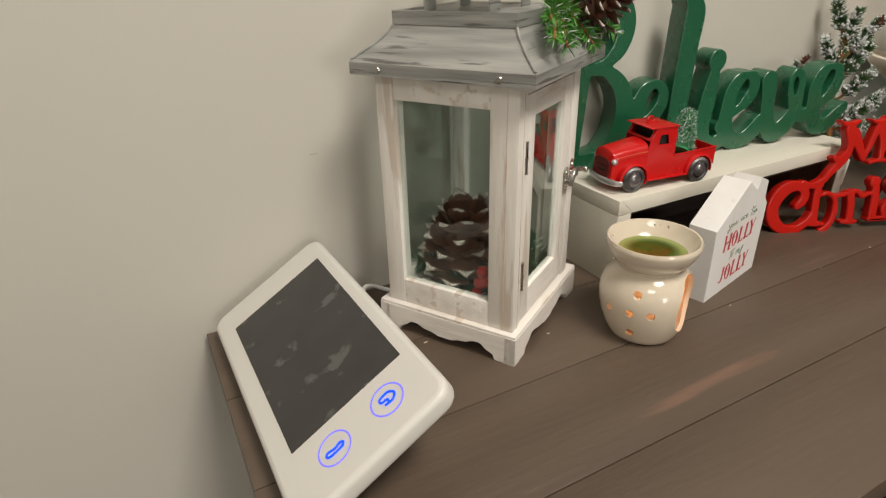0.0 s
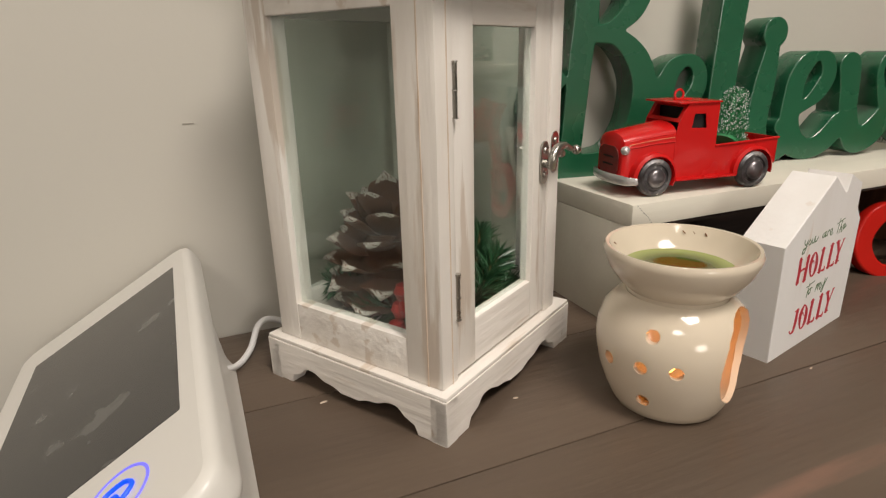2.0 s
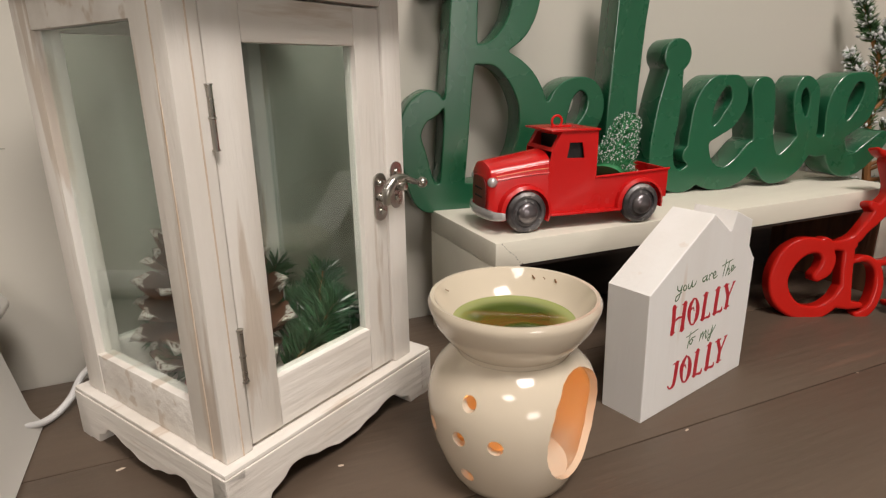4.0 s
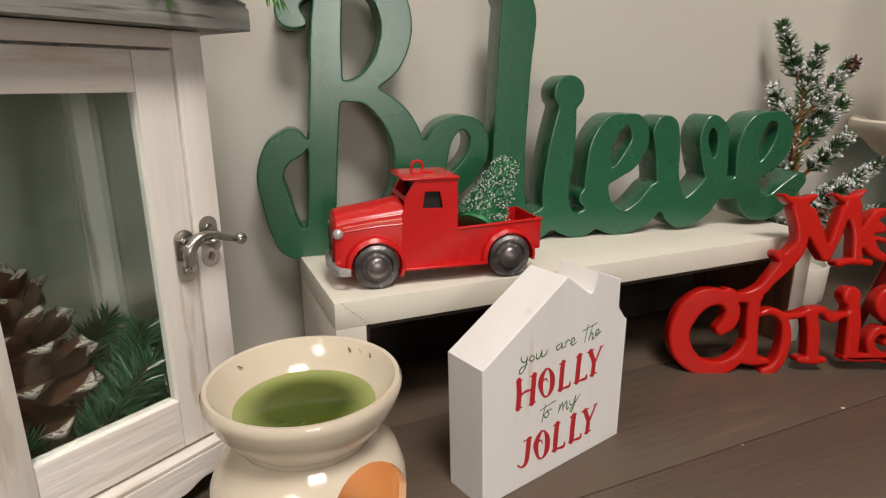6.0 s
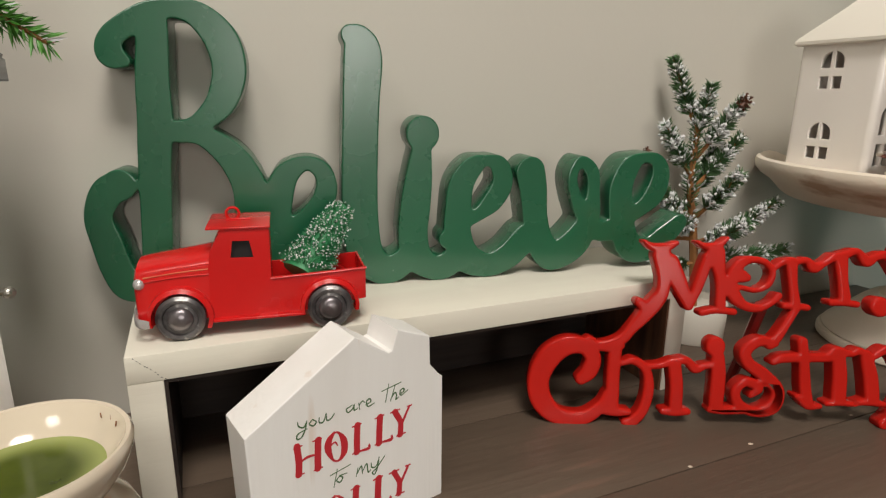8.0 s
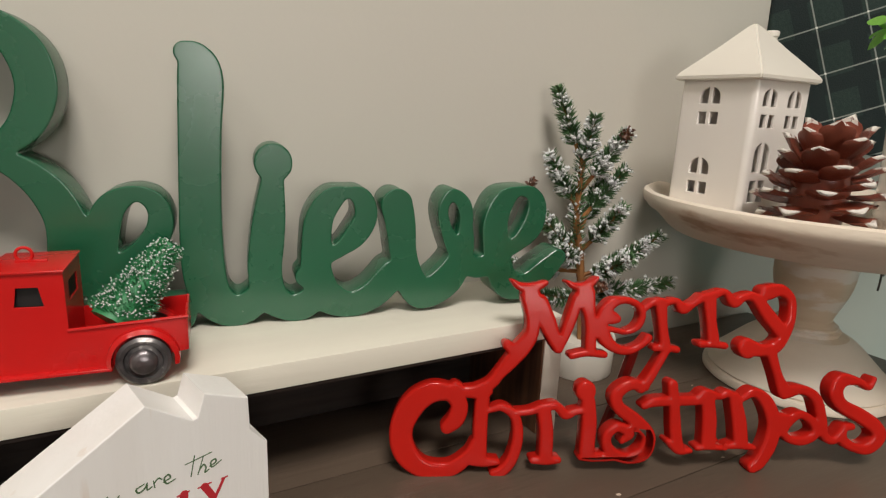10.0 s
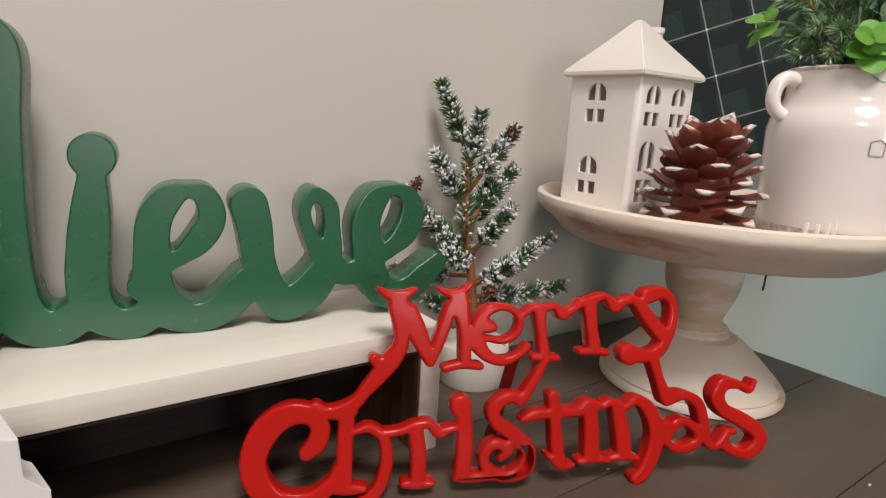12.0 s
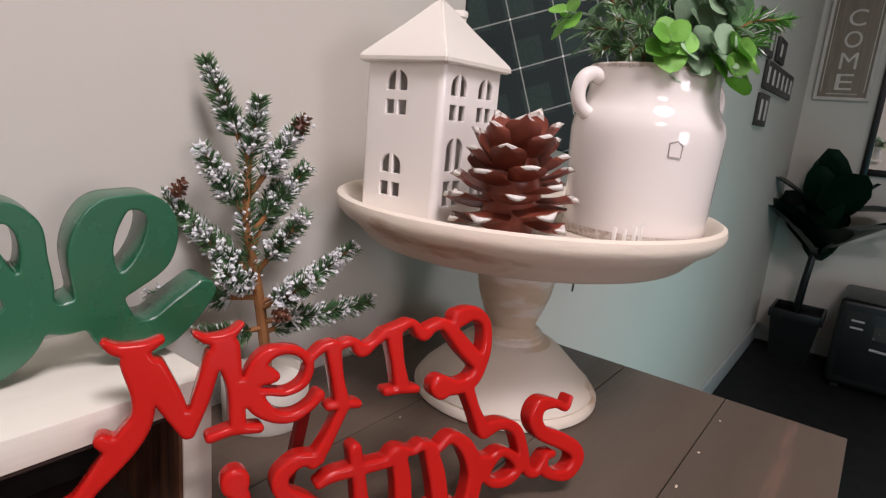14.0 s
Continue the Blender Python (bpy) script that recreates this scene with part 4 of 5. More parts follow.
JOLLY_J = [
    [(30.2, 27.9, 3.5), (29.6, 19.6, 3.5), (28.5, 14.1, 3), (25.2, 12.8, 1), (22.7, 15.1, 1.2)],
    [(26.3, 28.3, 0.8), (32.3, 28.5, 0.8)],
]
JOLLY_O = [
    [(39.6, 29.3, 1.5), (36.8, 25.6, 3.7), (35.9, 21.2, 3.8), (38.1, 13.6, 1.4), (41.7, 11.9, 1.5), (44.6, 15.6, 3.8), (44.7, 22.6, 3.8), (42.3, 28, 1.3), (39.6, 29.3, 0.9)],
    [(37.3, 23, 1.1), (39.6, 23.7, 0.9), (40.9, 21.2, 0.7)],
]
JOLLY_L = [
    [(52.2, 28.8, 3.7), (51.6, 21.1, 3.8), (51.4, 12.9, 3.8)],
    [(49.2, 28.9, 0.8), (54.5, 28.9, 0.8)],
    [(49.1, 12.8, 0.8), (54.1, 12.5, 1.4), (58.5, 12.1, 2), (59.3, 14.3, 1.2)],
]
JOLLY_SECOND_L = [
    [(65.9, 28.9, 3.9), (65.4, 21.4, 4), (65.2, 12.8, 4)],
    [(62.8, 29, 0.9), (68.3, 29.3, 0.9)],
    [(62.8, 12.9, 0.9), (68.1, 12.5, 1.4), (72.7, 11.9, 2), (73.3, 14.1, 1.3)],
]
JOLLY_Y = [
    [(75.7, 28.6, 3.2), (79.1, 21.3, 3.2), (79.2, 17.4, 3.5), (78.9, 13.6, 3.6)],
    [(72.8, 28.8, 0.9), (78.9, 29, 0.9)],
    [(83.5, 29.3, 0.9), (86.4, 29.3, 0.9)],
    [(85, 28.8, 1.5), (80.4, 20.5, 1.7)],
    [(76.8, 13.2, 0.9), (82.3, 13.1, 0.9)],
]
for word in (WORD_YOU, WORD_ARE, WORD_THE, WORD_TO, WORD_MY):
    slim = [[(x, z, 0.75 if 0 < i < len(line) - 1 else 0.5) for i, (x, z) in enumerate(line)] for line in word]
    part("script_word", cut_out("script_word", stroke_loops(slim, 0.00014), 0.0005, 0.0001, INK_GREEN, 0, 0), None, block, "dark green script lettering", m=pose(0, -0.0002, 0))
for letter in (HOLLY_H, HOLLY_O, HOLLY_L, HOLLY_SECOND_L, HOLLY_Y, JOLLY_J, JOLLY_O, JOLLY_L, JOLLY_SECOND_L, JOLLY_Y):
    part("letter", cut_out("letter", stroke_loops(letter, 0.00018), 0.0005, 0.0001, INK_RED, 0, 0), None, block, "red capital letter", m=pose(0, -0.0002, 0))


# ---- riser bench ----
bench = thing("riser_bench", pose(0, 0, TOP), "small cream painted wooden riser bench on the console table", "riser")
part("top_board", box(0.396, 0.789, -0.1190, -0.016, 0.0790, 0.0950, 0.0009), BENCH, bench)
for x0, x1, inner in ((0.396, 0.4138, 0.4138), (0.7725, 0.789, 0.7705)):
    leg = part("leg", box(x0, x1, -0.1190, -0.016, 0, 0.0789, 0.0008), BENCH, bench)
    if x0 > 0.5:
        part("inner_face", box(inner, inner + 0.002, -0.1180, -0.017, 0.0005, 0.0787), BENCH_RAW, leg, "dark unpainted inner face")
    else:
        # left leg's inner face takes the shade tone too
        part("inner_face", box(inner, inner + 0.002, -0.1180, -0.017, 0.0005, 0.0787), BENCH_SHADE, leg, "dark unpainted inner face")
# near-black sheets carry the shade below the top; the back one is added
part("underside", box(0.4160, 0.7703, -0.1178, -0.0205, 0.0768, 0.0788), BENCH_SHADE, bench, "unpainted underside, near-black with the shade beneath")
part("back_panel", box(0.4160, 0.7703, -0.0200, -0.0170, 0.0, 0.0766), BENCH_SHADE, bench, "near-black panel added for the deep shade under the bench")
rnd = random.Random(11)
for k in range(10):
    x = 0.4005 + 0.0145 * k / 9
    part("chip", box(-0.0004, 0.0004, -0.0002, 0.0002, -0.0002, 0.0002), DARK, bench, m=pose(x + rnd.uniform(-0.0004, 0.0004), -0.1190, 0.0938 - 0.014 * k / 9 + rnd.uniform(-0.0006, 0.0006), 0, rnd.uniform(0, 60), 0))

# ---- green word sign ----
# strokes of each letter: (across, up, width) in millimetres
CAPITAL_B = [
    [(21, 178, 15), (20, 171, 18), (17, 142, 20), (16, 118, 21), (13, 90, 20), (9, 35, 19), (6, 8, 19)],
    [(2, 153, 8), (-5, 157, 16), (-4, 166, 14), (7, 175, 14), (20, 182, 13), (34, 184, 11), (47, 181, 16), (59, 168, 21), (63, 150, 21), (58, 132, 19), (49, 121, 15), (38, 114, 11), (27, 111, 12)],
    [(28, 108, 9), (41, 108, 12), (52, 102, 16), (63, 90, 20), (70, 73, 22), (70, 52, 23), (65, 32, 24), (50, 13, 23), (30, 9, 20), (7, 9, 20), (-10, 9, 20)],
    [(-9, 77, 20), (-18, 71, 19), (-24, 56, 17), (-21, 39, 19), (-17, 21, 20), (-11, 9, 21), (-1, 9, 21)],
]
FIRST_E = [
    [(77, 53, 23), (93, 43, 19), (106, 48, 17), (118, 62, 16), (121, 75, 14), (117, 85, 12), (107, 89, 10), (95, 82, 16), (89, 68, 19), (86, 51, 20), (86, 31, 20), (94, 14, 20), (109, 9, 21), (128, 9, 21)],
]
TALL_L = [
    [(140, 173, 13), (146, 169, 20), (148, 158, 26), (146, 126, 25), (144, 77, 25), (144, 42, 26), (148, 21, 25), (158, 11, 23), (168, 11, 21), (178, 18, 19)],
]
DOTTED_I = [
    [(189, 109, 24), (189, 108, 24)],
    [(188, 95, 15), (186, 76, 20), (184, 58, 22), (182, 36, 22), (185, 19, 22), (196, 10, 19), (206, 10, 20), (217, 17, 19)],
]
SECOND_E = [
    [(209, 31, 15), (221, 43, 11), (233, 50, 11), (243, 59, 16), (250, 72, 16), (247, 85, 14), (237, 89, 8), (226, 84, 16), (218, 71, 19), (216, 53, 20), (216, 34, 21), (222, 17, 23), (239, 9, 19), (256, 15, 21), (270, 29, 22)],
]
ROUND_V = [
    [(272, 80, 23), (275, 66, 22), (278, 42, 20), (284, 23, 22), (294, 13, 23), (312, 23, 25), (323, 43, 18), (325, 64, 11), (323, 79, 11), (314, 87, 9), (308, 81, 8), (307, 71, 8), (312, 56, 10), (319, 44, 13), (332, 32, 16), (346, 33, 18)],
]
LAST_E = [
    [(346, 33, 19), (356, 43, 16), (367, 48, 13), (379, 60, 18), (383, 76, 16), (378, 87, 11), (366, 89, 8), (355, 82, 17), (349, 67, 20), (350, 51, 21), (354, 31, 22), (363, 16, 22), (379, 15, 20), (393, 25, 19), (405, 36, 14)],
]
BELIEVE = CAPITAL_B + FIRST_E + TALL_L + DOTTED_I + SECOND_E + ROUND_V + LAST_E
believe = thing("word_sign", pose(0.4038, -0.0225, TOP + 0.0955, 0, 0, -9.4), "green painted wooden cut-out word sign reading Believe", "word sign")
part("letters", cut_out("letters", stroke_loops(BELIEVE, 0.0007, 0.0007), 0.0260, 0.0011, GREEN, 2, 22), None, believe)

# ---- red word sign ----
RED_M = [
    [(54, 134, 3), (60, 130, 6), (70, 130, 6), (77, 133, 4)],
    [(67, 124, 14), (69, 108, 10), (68, 97, 10), (62, 88, 12), (54, 78, 10), (47, 70, 8), (41, 63, 8), (31, 59, 7), (22, 58, 7)],
    [(52, 90, 7), (58, 85, 9)],
    [(73, 119, 13), (80, 104, 12), (87, 88, 7)],
    [(88, 87, 5), (94, 104, 8), (100, 123, 8)],
    [(92, 134, 3), (98, 131, 5), (107, 132, 5), (113, 137, 3)],
    [(105, 126, 14), (109, 108, 8), (110, 89, 8)],
    [(97, 83, 5), (107, 85, 5), (120, 84, 5)],
]
RED_E = [
    [(111, 100, 5), (122, 102, 4), (134, 100, 4), (143, 104, 5), (146, 113, 5), (141, 120, 5), (132, 122, 5), (123, 119, 8), (117, 108, 9), (119, 97, 10), (127, 89, 7), (137, 87, 6), (146, 91, 5), (151, 96, 6)],
    [(124, 110, 10), (128, 109, 6)],
]
RED_RR = [
    [(146, 115, 4), (154, 121, 5), (163, 121, 5), (170, 122, 5), (175, 117, 8), (182, 120, 5), (189, 125, 6)],
    [(159, 120, 9), (161, 104, 7), (163, 92, 8)],
    [(156, 89, 5), (164, 89, 5), (172, 88, 5)],
    [(164, 87, 6), (158, 76, 6), (152, 66, 7), (147, 61, 8)],
    [(189, 125, 5), (198, 127, 6), (205, 129, 5), (212, 122, 8), (218, 125, 6), (225, 127, 6)],
    [(194, 123, 10), (196, 108, 8), (198, 96, 9)],
    [(189, 92, 5), (198, 92, 5), (207, 91, 5)],
]
RED_Y = [
    [(222, 127, 5), (229, 124, 8), (238, 113, 10), (248, 102, 10)],
    [(236, 129, 11), (246, 131, 9), (254, 125, 7), (255, 113, 7), (252, 102, 8), (245, 91, 9), (235, 88, 9), (225, 90, 12)],
    [(223, 90, 14), (224, 89, 14)],
    [(242, 85, 8), (247, 71, 7), (252, 60, 10)],
]
RED_CAP_C = [
    [(12, 33, 9), (18, 39, 12), (20, 49, 12), (13, 57, 12), (0, 57, 15), (-12, 48, 17), (-19, 32, 16), (-16, 16, 16), (-4, 5, 13), (14, 4, 11), (27, 13, 9), (31, 23, 5)],
    [(17, 61, 8), (19, 60, 8)],
    [(21, 58, 7), (31, 57, 8), (40, 58, 6)],
]
RED_H = [
    [(36, 55, 10), (35, 35, 10), (35, 12, 10)],
    [(30, 9, 5), (38, 9, 7), (47, 9, 5)],
    [(41, 45, 4), (50, 47, 6), (59, 40, 7), (61, 25, 8), (57, 10, 8), (50, 2, 8), (45, 1, 6)],
    [(58, 43, 5), (69, 44, 5), (78, 47, 6)],
]
RED_R = [
    [(79, 44, 10), (81, 30, 10), (81, 14, 10)],
    [(72, 10, 5), (81, 10, 7), (90, 10, 5)],
    [(76, 46, 6), (87, 48, 6), (94, 42, 7), (101, 44, 5), (108, 45, 5)],
]
RED_I = [
    [(108, 59, 14), (108, 58, 14)],
    [(110, 51, 10), (111, 36, 11), (110, 16, 11)],
    [(106, 12, 5), (115, 12, 7), (131, 12, 6)],
]
RED_S = [
    [(150, 62, 7), (139, 63, 8), (130, 56, 9), (132, 47, 9), (144, 38, 10), (154, 27, 10), (151, 15, 11), (139, 11, 8), (127, 16, 8), (124, 26, 7), (131, 33, 7), (140, 29, 8), (135, 23, 4)],
]
RED_T = [
    [(150, 48, 5), (159, 51, 7), (189, 52, 7)],
    [(170, 63, 8), (172, 47, 8), (174, 27, 9), (177, 18, 7)],
    [(168, 23, 4), (176, 16, 5), (185, 16, 4)],
]
RED_SMALL_M = [
    [(189, 53, 6), (195, 57, 7), (205, 55, 5), (211, 57, 6), (220, 53, 5), (230, 58, 7), (240, 51, 10), (246, 36, 11), (244, 21, 11), (237, 8, 10), (232, 4, 9)],
    [(196, 55, 10), (198, 38, 11), (198, 22, 11)],
    [(190, 18, 4), (199, 19, 5), (208, 18, 4)],
    [(216, 54, 9), (220, 38, 11), (222, 23, 11)],
    [(212, 19, 4), (221, 20, 6), (232, 18, 4)],
]
RED_A = [
    [(253, 29, 6), (257, 37, 8), (266, 42, 6), (276, 36, 7), (278, 28, 7), (269, 23, 7), (259, 24, 6), (253, 29, 6)],
    [(253, 58, 10), (266, 60, 7), (277, 54, 8), (282, 40, 8), (285, 27, 7), (292, 23, 6), (298, 29, 6)],
    [(247, 41, 6), (258, 39, 6)],
]
RED_SMALL_S = [
    [(321, 68, 4), (317, 62, 5), (309, 66, 6), (297, 67, 10), (292, 59, 11), (297, 49, 10), (312, 41, 11), (324, 33, 11), (327, 25, 11), (319, 17, 9), (308, 18, 7), (299, 24, 8), (300, 32, 6), (306, 33, 5)],
]
MERRY = RED_M + RED_E + RED_RR + RED_Y + RED_CAP_C + RED_H + RED_R + RED_I + RED_S + RED_T + RED_SMALL_M + RED_A + RED_SMALL_S
merry = thing("word_sign", pose(0.6708, -0.1307, TOP, -10.9, 0, -24.3), "glossy red cast metal sign reading Merry Christmas", "word sign")
part("letters", cut_out("letters", stroke_loops(MERRY, 0.0006, 0.0004), 0.0125, 0.0023, RED, 4, 60), None, merry)
part("strut", tube([(0.146, 0.013, 0.088), (0.142, 0.033, 0.045), (0.138, 0.049, 0.012)], 0.0042, 8), DARK_RED, merry, "dark red prop behind the letters")

# ---- tin truck ----
TM = pose(0.425, -0.1062, TOP + 0.0972, 0, 0, -7.6)
truck = thing("toy_truck", TM, "red tin pickup truck ornament with silver bumper", "toy truck")
TW = 0.046   # overall width


def loft(sections, steps=10):
    """Skin over sections (x, half width, floor, height of the side, crown)."""
    bm = bmesh.new()
    rings = []
    for x, half, z0, zs, zc in sections:
        ring = [bm.verts.new((x, TW / 2 - half, z0)), bm.verts.new((x, TW / 2 - half, zs))]
        for k in range(1, steps):
            a = math.pi * k / steps
            ring.append(bm.verts.new((x, TW / 2 - half * math.cos(a) ** (1 if math.cos(a) > 0 else 1), zs + (zc - zs) * math.sin(a) ** 0.8)))
        ring += [bm.verts.new((x, TW / 2 + half, zs)), bm.verts.new((x, TW / 2 + half, z0))]
        rings.append(ring)
    n = len(rings[0])
    for a, b in zip(rings, rings[1:]):
        for k in range(n):
            bm.faces.new((a[k], a[(k + 1) % n], b[(k + 1) % n], b[k]))
    bm.faces.new(rings[0][::-1])
    bm.faces.new(rings[-1])
    bmesh.ops.recalc_face_normals(bm, faces=bm.faces)
    return bm


hood = part("hood", loft([(-0.0230, 0.0150, 0.010, 0.030, 0.0395), (-0.0215, 0.0165, 0.009, 0.032, 0.0418), (-0.016, 0.0170, 0.009, 0.0335, 0.0430), (0.0, 0.0180, 0.009, 0.0355, 0.0452), (0.0175, 0.0193, 0.009, 0.0375, 0.0480)]), TRUCK_RED, truck)
# redder-black than the hood: shade on the nose is in this colour
grille = part("grille", cut_out("grille", [rounded(-0.0125, 0.0125, 0.0115, 0.0325, 0.007)], 0.0008, 0.0002, DARK_RED, 1), None, hood, "pressed grille, its dark red holding the shade on the nose", m=pose(-0.0240, TW / 2, 0, 0, 0, -90))
for z in (0.019, 0.0245):
    part("grille_slot", box(-0.0246, -0.0238, TW / 2 - 0.0065, TW / 2 + 0.0065, z, z + 0.0010), DARK, hood)
# middle crease is gold: rubbed colour plus the fold's painted glint
for k in range(3):
    part("crease", tube([(-0.018, TW / 2 - 0.0171 + 0.0006 * k, 0.0318 + 0.0021 * k), (0.0, TW / 2 - 0.0182 + 0.0006 * k, 0.0340 + 0.0024 * k), (0.0165, TW / 2 - 0.0194 + 0.0006 * k, 0.0350 + 0.0028 * k)], 0.0005, 6, 3), TRUCK_GOLD if k == 1 else TRUCK_RED, hood, "thin rubbed gold line with the glint of the hood crease" if k == 1 else "")
win = [(0.0285, 0.0436), (0.0408, 0.0432), (0.0390, 0.0530), (0.0300, 0.0532)]
side = [[(0.0160, 0.0080), (0.0500, 0.0085), (0.0500, 0.0602), (0.0245, 0.0602), (0.0178, 0.0480), (0.0160, 0.0380)], win[::-1]]
for y in (TW / 2 - 0.0195, TW / 2 + 0.0185):
    part("cab_side", cut_out("cab_side", side, 0.0010, 0.0002, TRUCK_RED, 1, 25), None, truck, "red cab side with an open window", m=pose(0, y, 0))
part("cab_back", cut_out("cab_back", [[(-0.0185, 0.0095), (0.0185, 0.0095), (0.0185, 0.0602), (-0.0185, 0.0602)], [(-0.010, 0.053), (0.010, 0.053), (0.010, 0.043), (-0.010, 0.043)]], 0.0010, 0.0002, TRUCK_RED, 1, 25), None, truck, m=pose(0.0499, TW / 2, 0, 0, 0, 90))
part("windscreen_frame", cut_out("windscreen_frame", [[(-0.0185, 0), (0.0185, 0), (0.0185, 0.0139), (-0.0185, 0.0139)], [(-0.0155, 0.0115), (0.0155, 0.0115), (0.0155, 0.0028), (-0.0155, 0.0028)]], 0.0010, 0.0002, TRUCK_RED, 1, 25),
     None, truck, m=pose(0.0176, TW / 2, 0.0480, -30, 0, -90))
# solid near-black block stands for the shaded hollow behind the windows
part("cab_inside", box(0.0270, 0.0490, TW / 2 - 0.0165, TW / 2 + 0.0165, 0.012, 0.0598), DARK, truck)
roof_t = part("cab_roof", box(0.0165, 0.0508, TW / 2 - 0.0208, TW / 2 + 0.0205, 0.0602, 0.0616, 0.0006), TRUCK_RED, truck)
bm = bmesh.new()
part("ring", tube([(0.030 + 0.0036 * math.cos(a), TW / 2, 0.0652 + 0.0036 * math.sin(a)) for a in [2 * math.pi * k / 12 for k in range(13)]], 0.0008, 8, 2), TRUCK_RED, roof_t, "small red hanging ring")
part("ring_strip", box(0.026, 0.040, TW / 2 - 0.0015, TW / 2 + 0.0015, 0.0615, 0.0626, 0.0004), TRUCK_RED, roof_t)
bed = part("bed_floor", box(0.0495, 0.103, TW / 2 - 0.0185, TW / 2 + 0.0185, 0.0140, 0.0155), TRUCK_RED, truck, "red open truck bed")
for y in (TW / 2 - 0.0195, TW / 2 + 0.0185):
    part("bed_side", cut_out("bed_side", [[(0.0495, 0.0085), (0.068, 0.0090), (0.104, 0.0138), (0.104, 0.0327), (0.0495, 0.0300)]], 0.0010, 0.0002, TRUCK_RED, 1, 25), None, bed, m=pose(0, y, 0))
part("tailgate", box(0.1030, 0.1042, TW / 2 - 0.0195, TW / 2 + 0.0195, 0.0140, 0.0330, 0.0003), TRUCK_RED, bed)
part("bed_rail", tube([(0.0495, TW / 2 - 0.0196, 0.0301), (0.075, TW / 2 - 0.0198, 0.0314), (0.1048, TW / 2 - 0.0196, 0.0328)], 0.0009, 8, 3), TRUCK_RED, bed)
for y in (-0.0010, TW - 0.0055):
    part("running_board", box(0.017, 0.068, y + 0.0005, y + 0.0065, 0.0072, 0.0090, 0.0006), TRUCK_RED, truck)


def fender(x, z, r, y0, y1, a0, a1):
    bm = bmesh.new()
    prev = None
    for k in range(19):
        a = radians(a0 + (a1 - a0) * k / 18)
        c, s = math.cos(a), math.sin(a)
        row = [bm.verts.new((x + rr * c, y, z + rr * s)) for rr, y in ((r, y0), (r + 0.0022, y0 + 0.0015), (r + 0.0026, (y0 + y1) / 2), (r + 0.0022, y1), (r, y1), (r - 0.0008, (y0 + y1) / 2))]
        if prev:
            for q in range(6):
                bm.faces.new((prev[q], prev[(q + 1) % 6], row[(q + 1) % 6], row[q]))
        else:
            first = row
        prev = row
    bm.faces.new(first[::-1])
    bm.faces.new(prev)
    bmesh.ops.recalc_face_normals(bm, faces=bm.faces)
    return bm


for hx in (0.0, 0.0825):
    for near in (True, False):
        y0, y1 = (-0.0012, 0.0105) if near else (TW - 0.0105, TW + 0.0012)
        part("fender", fender(hx, 0.0112, 0.0150, y0, y1, -12 if hx else -25, 195 if hx == 0 else 190), TRUCK_RED, truck)
        wheel = part("wheel", lathe([(0.0060, 0.0), (0.0105, 0.0002), (0.0121, 0.0016), (0.0121, 0.0056), (0.0105, 0.0072), (0.0088, 0.0070), (0.0082, 0.0060), (0.0070, 0.0064), (0.0045, 0.0067), (0.0040, 0.0076), (0, 0.0082)], 36),
                     TYRE, truck, "worn pewter wheel", m=(pose(hx, 0.0062, 0.0111, 90) if near else pose(hx, TW - 0.0062, 0.0111, -90)) @ Matrix.Scale(1.09, 4))
        part("hub", lathe([(0.0064, 0.0066), (0.0060, 0.0080), (0.0045, 0.0092), (0.0022, 0.0099), (0, 0.0101)], 24), HUB, wheel, "smeared silver hub cap")
bm = bmesh.new()
rows = []
for x, y, *_ in smooth_line([(-0.0165, -0.0030), (-0.0225, 0.0020), (-0.0262, TW / 2), (-0.0225, TW - 0.0020), (-0.0165, TW + 0.0030)], 6):
    tall = 0.0034 - 0.0010 * (abs(y - TW / 2) / (TW / 2 + 0.003)) ** 6
    rows.append([bm.verts.new((x + dx, y, 0.0102 + dz)) for dx, dz in ((0, -tall), (-0.0011, -tall * 0.55), (-0.0011, tall * 0.55), (0, tall), (0.0010, tall * 0.8), (0.0010, -tall * 0.8))])
for p, q in zip(rows, rows[1:]):
    for k in range(6):
        bm.faces.new((p[k], p[(k + 1) % 6], q[(k + 1) % 6], q[k]))
bm.faces.new(rows[0])
bm.faces.new(rows[-1][::-1])
bmesh.ops.recalc_face_normals(bm, faces=bm.faces)
part("bumper", bm, PEARL, truck, "silver front bumper")
for y in (TW / 2 - 0.0155, TW / 2 + 0.0155):
    bm = bmesh.new()
    bmesh.ops.create_uvsphere(bm, u_segments=16, v_segments=10, radius=0.0033)
    part("headlight", bm, PEARL, truck, "silver bead headlight", m=pose(-0.0205, y, 0.0305))
brush = thing("bottle_brush_tree", TM, "tiny frosted green bottle-brush tree in the truck bed", "miniature tree")
b0, b1 = Vector((0.0675, 0.0185, 0.0265)), Vector((0.0960, 0.0410, 0.0625))
part("stem", tube([(0.055, TW / 2 - 0.004, 0.0156), tuple(b0), tuple(b0.lerp(b1, 0.5)), tuple(b1)], 0.0008, 6, 2), BARK, brush)
bm = bmesh.new()
bmesh.ops.create_cone(bm, cap_ends=True, segments=16, radius1=0.0128, radius2=0.0055, depth=(b1 - b0).length, matrix=Matrix.Translation(b0.lerp(b1, 0.5)) @ (b1 - b0).to_track_quat("Z", "Y").to_matrix().to_4x4())
part("heart", bm, NEEDLE_MID, brush, "dense green middle of the brush")
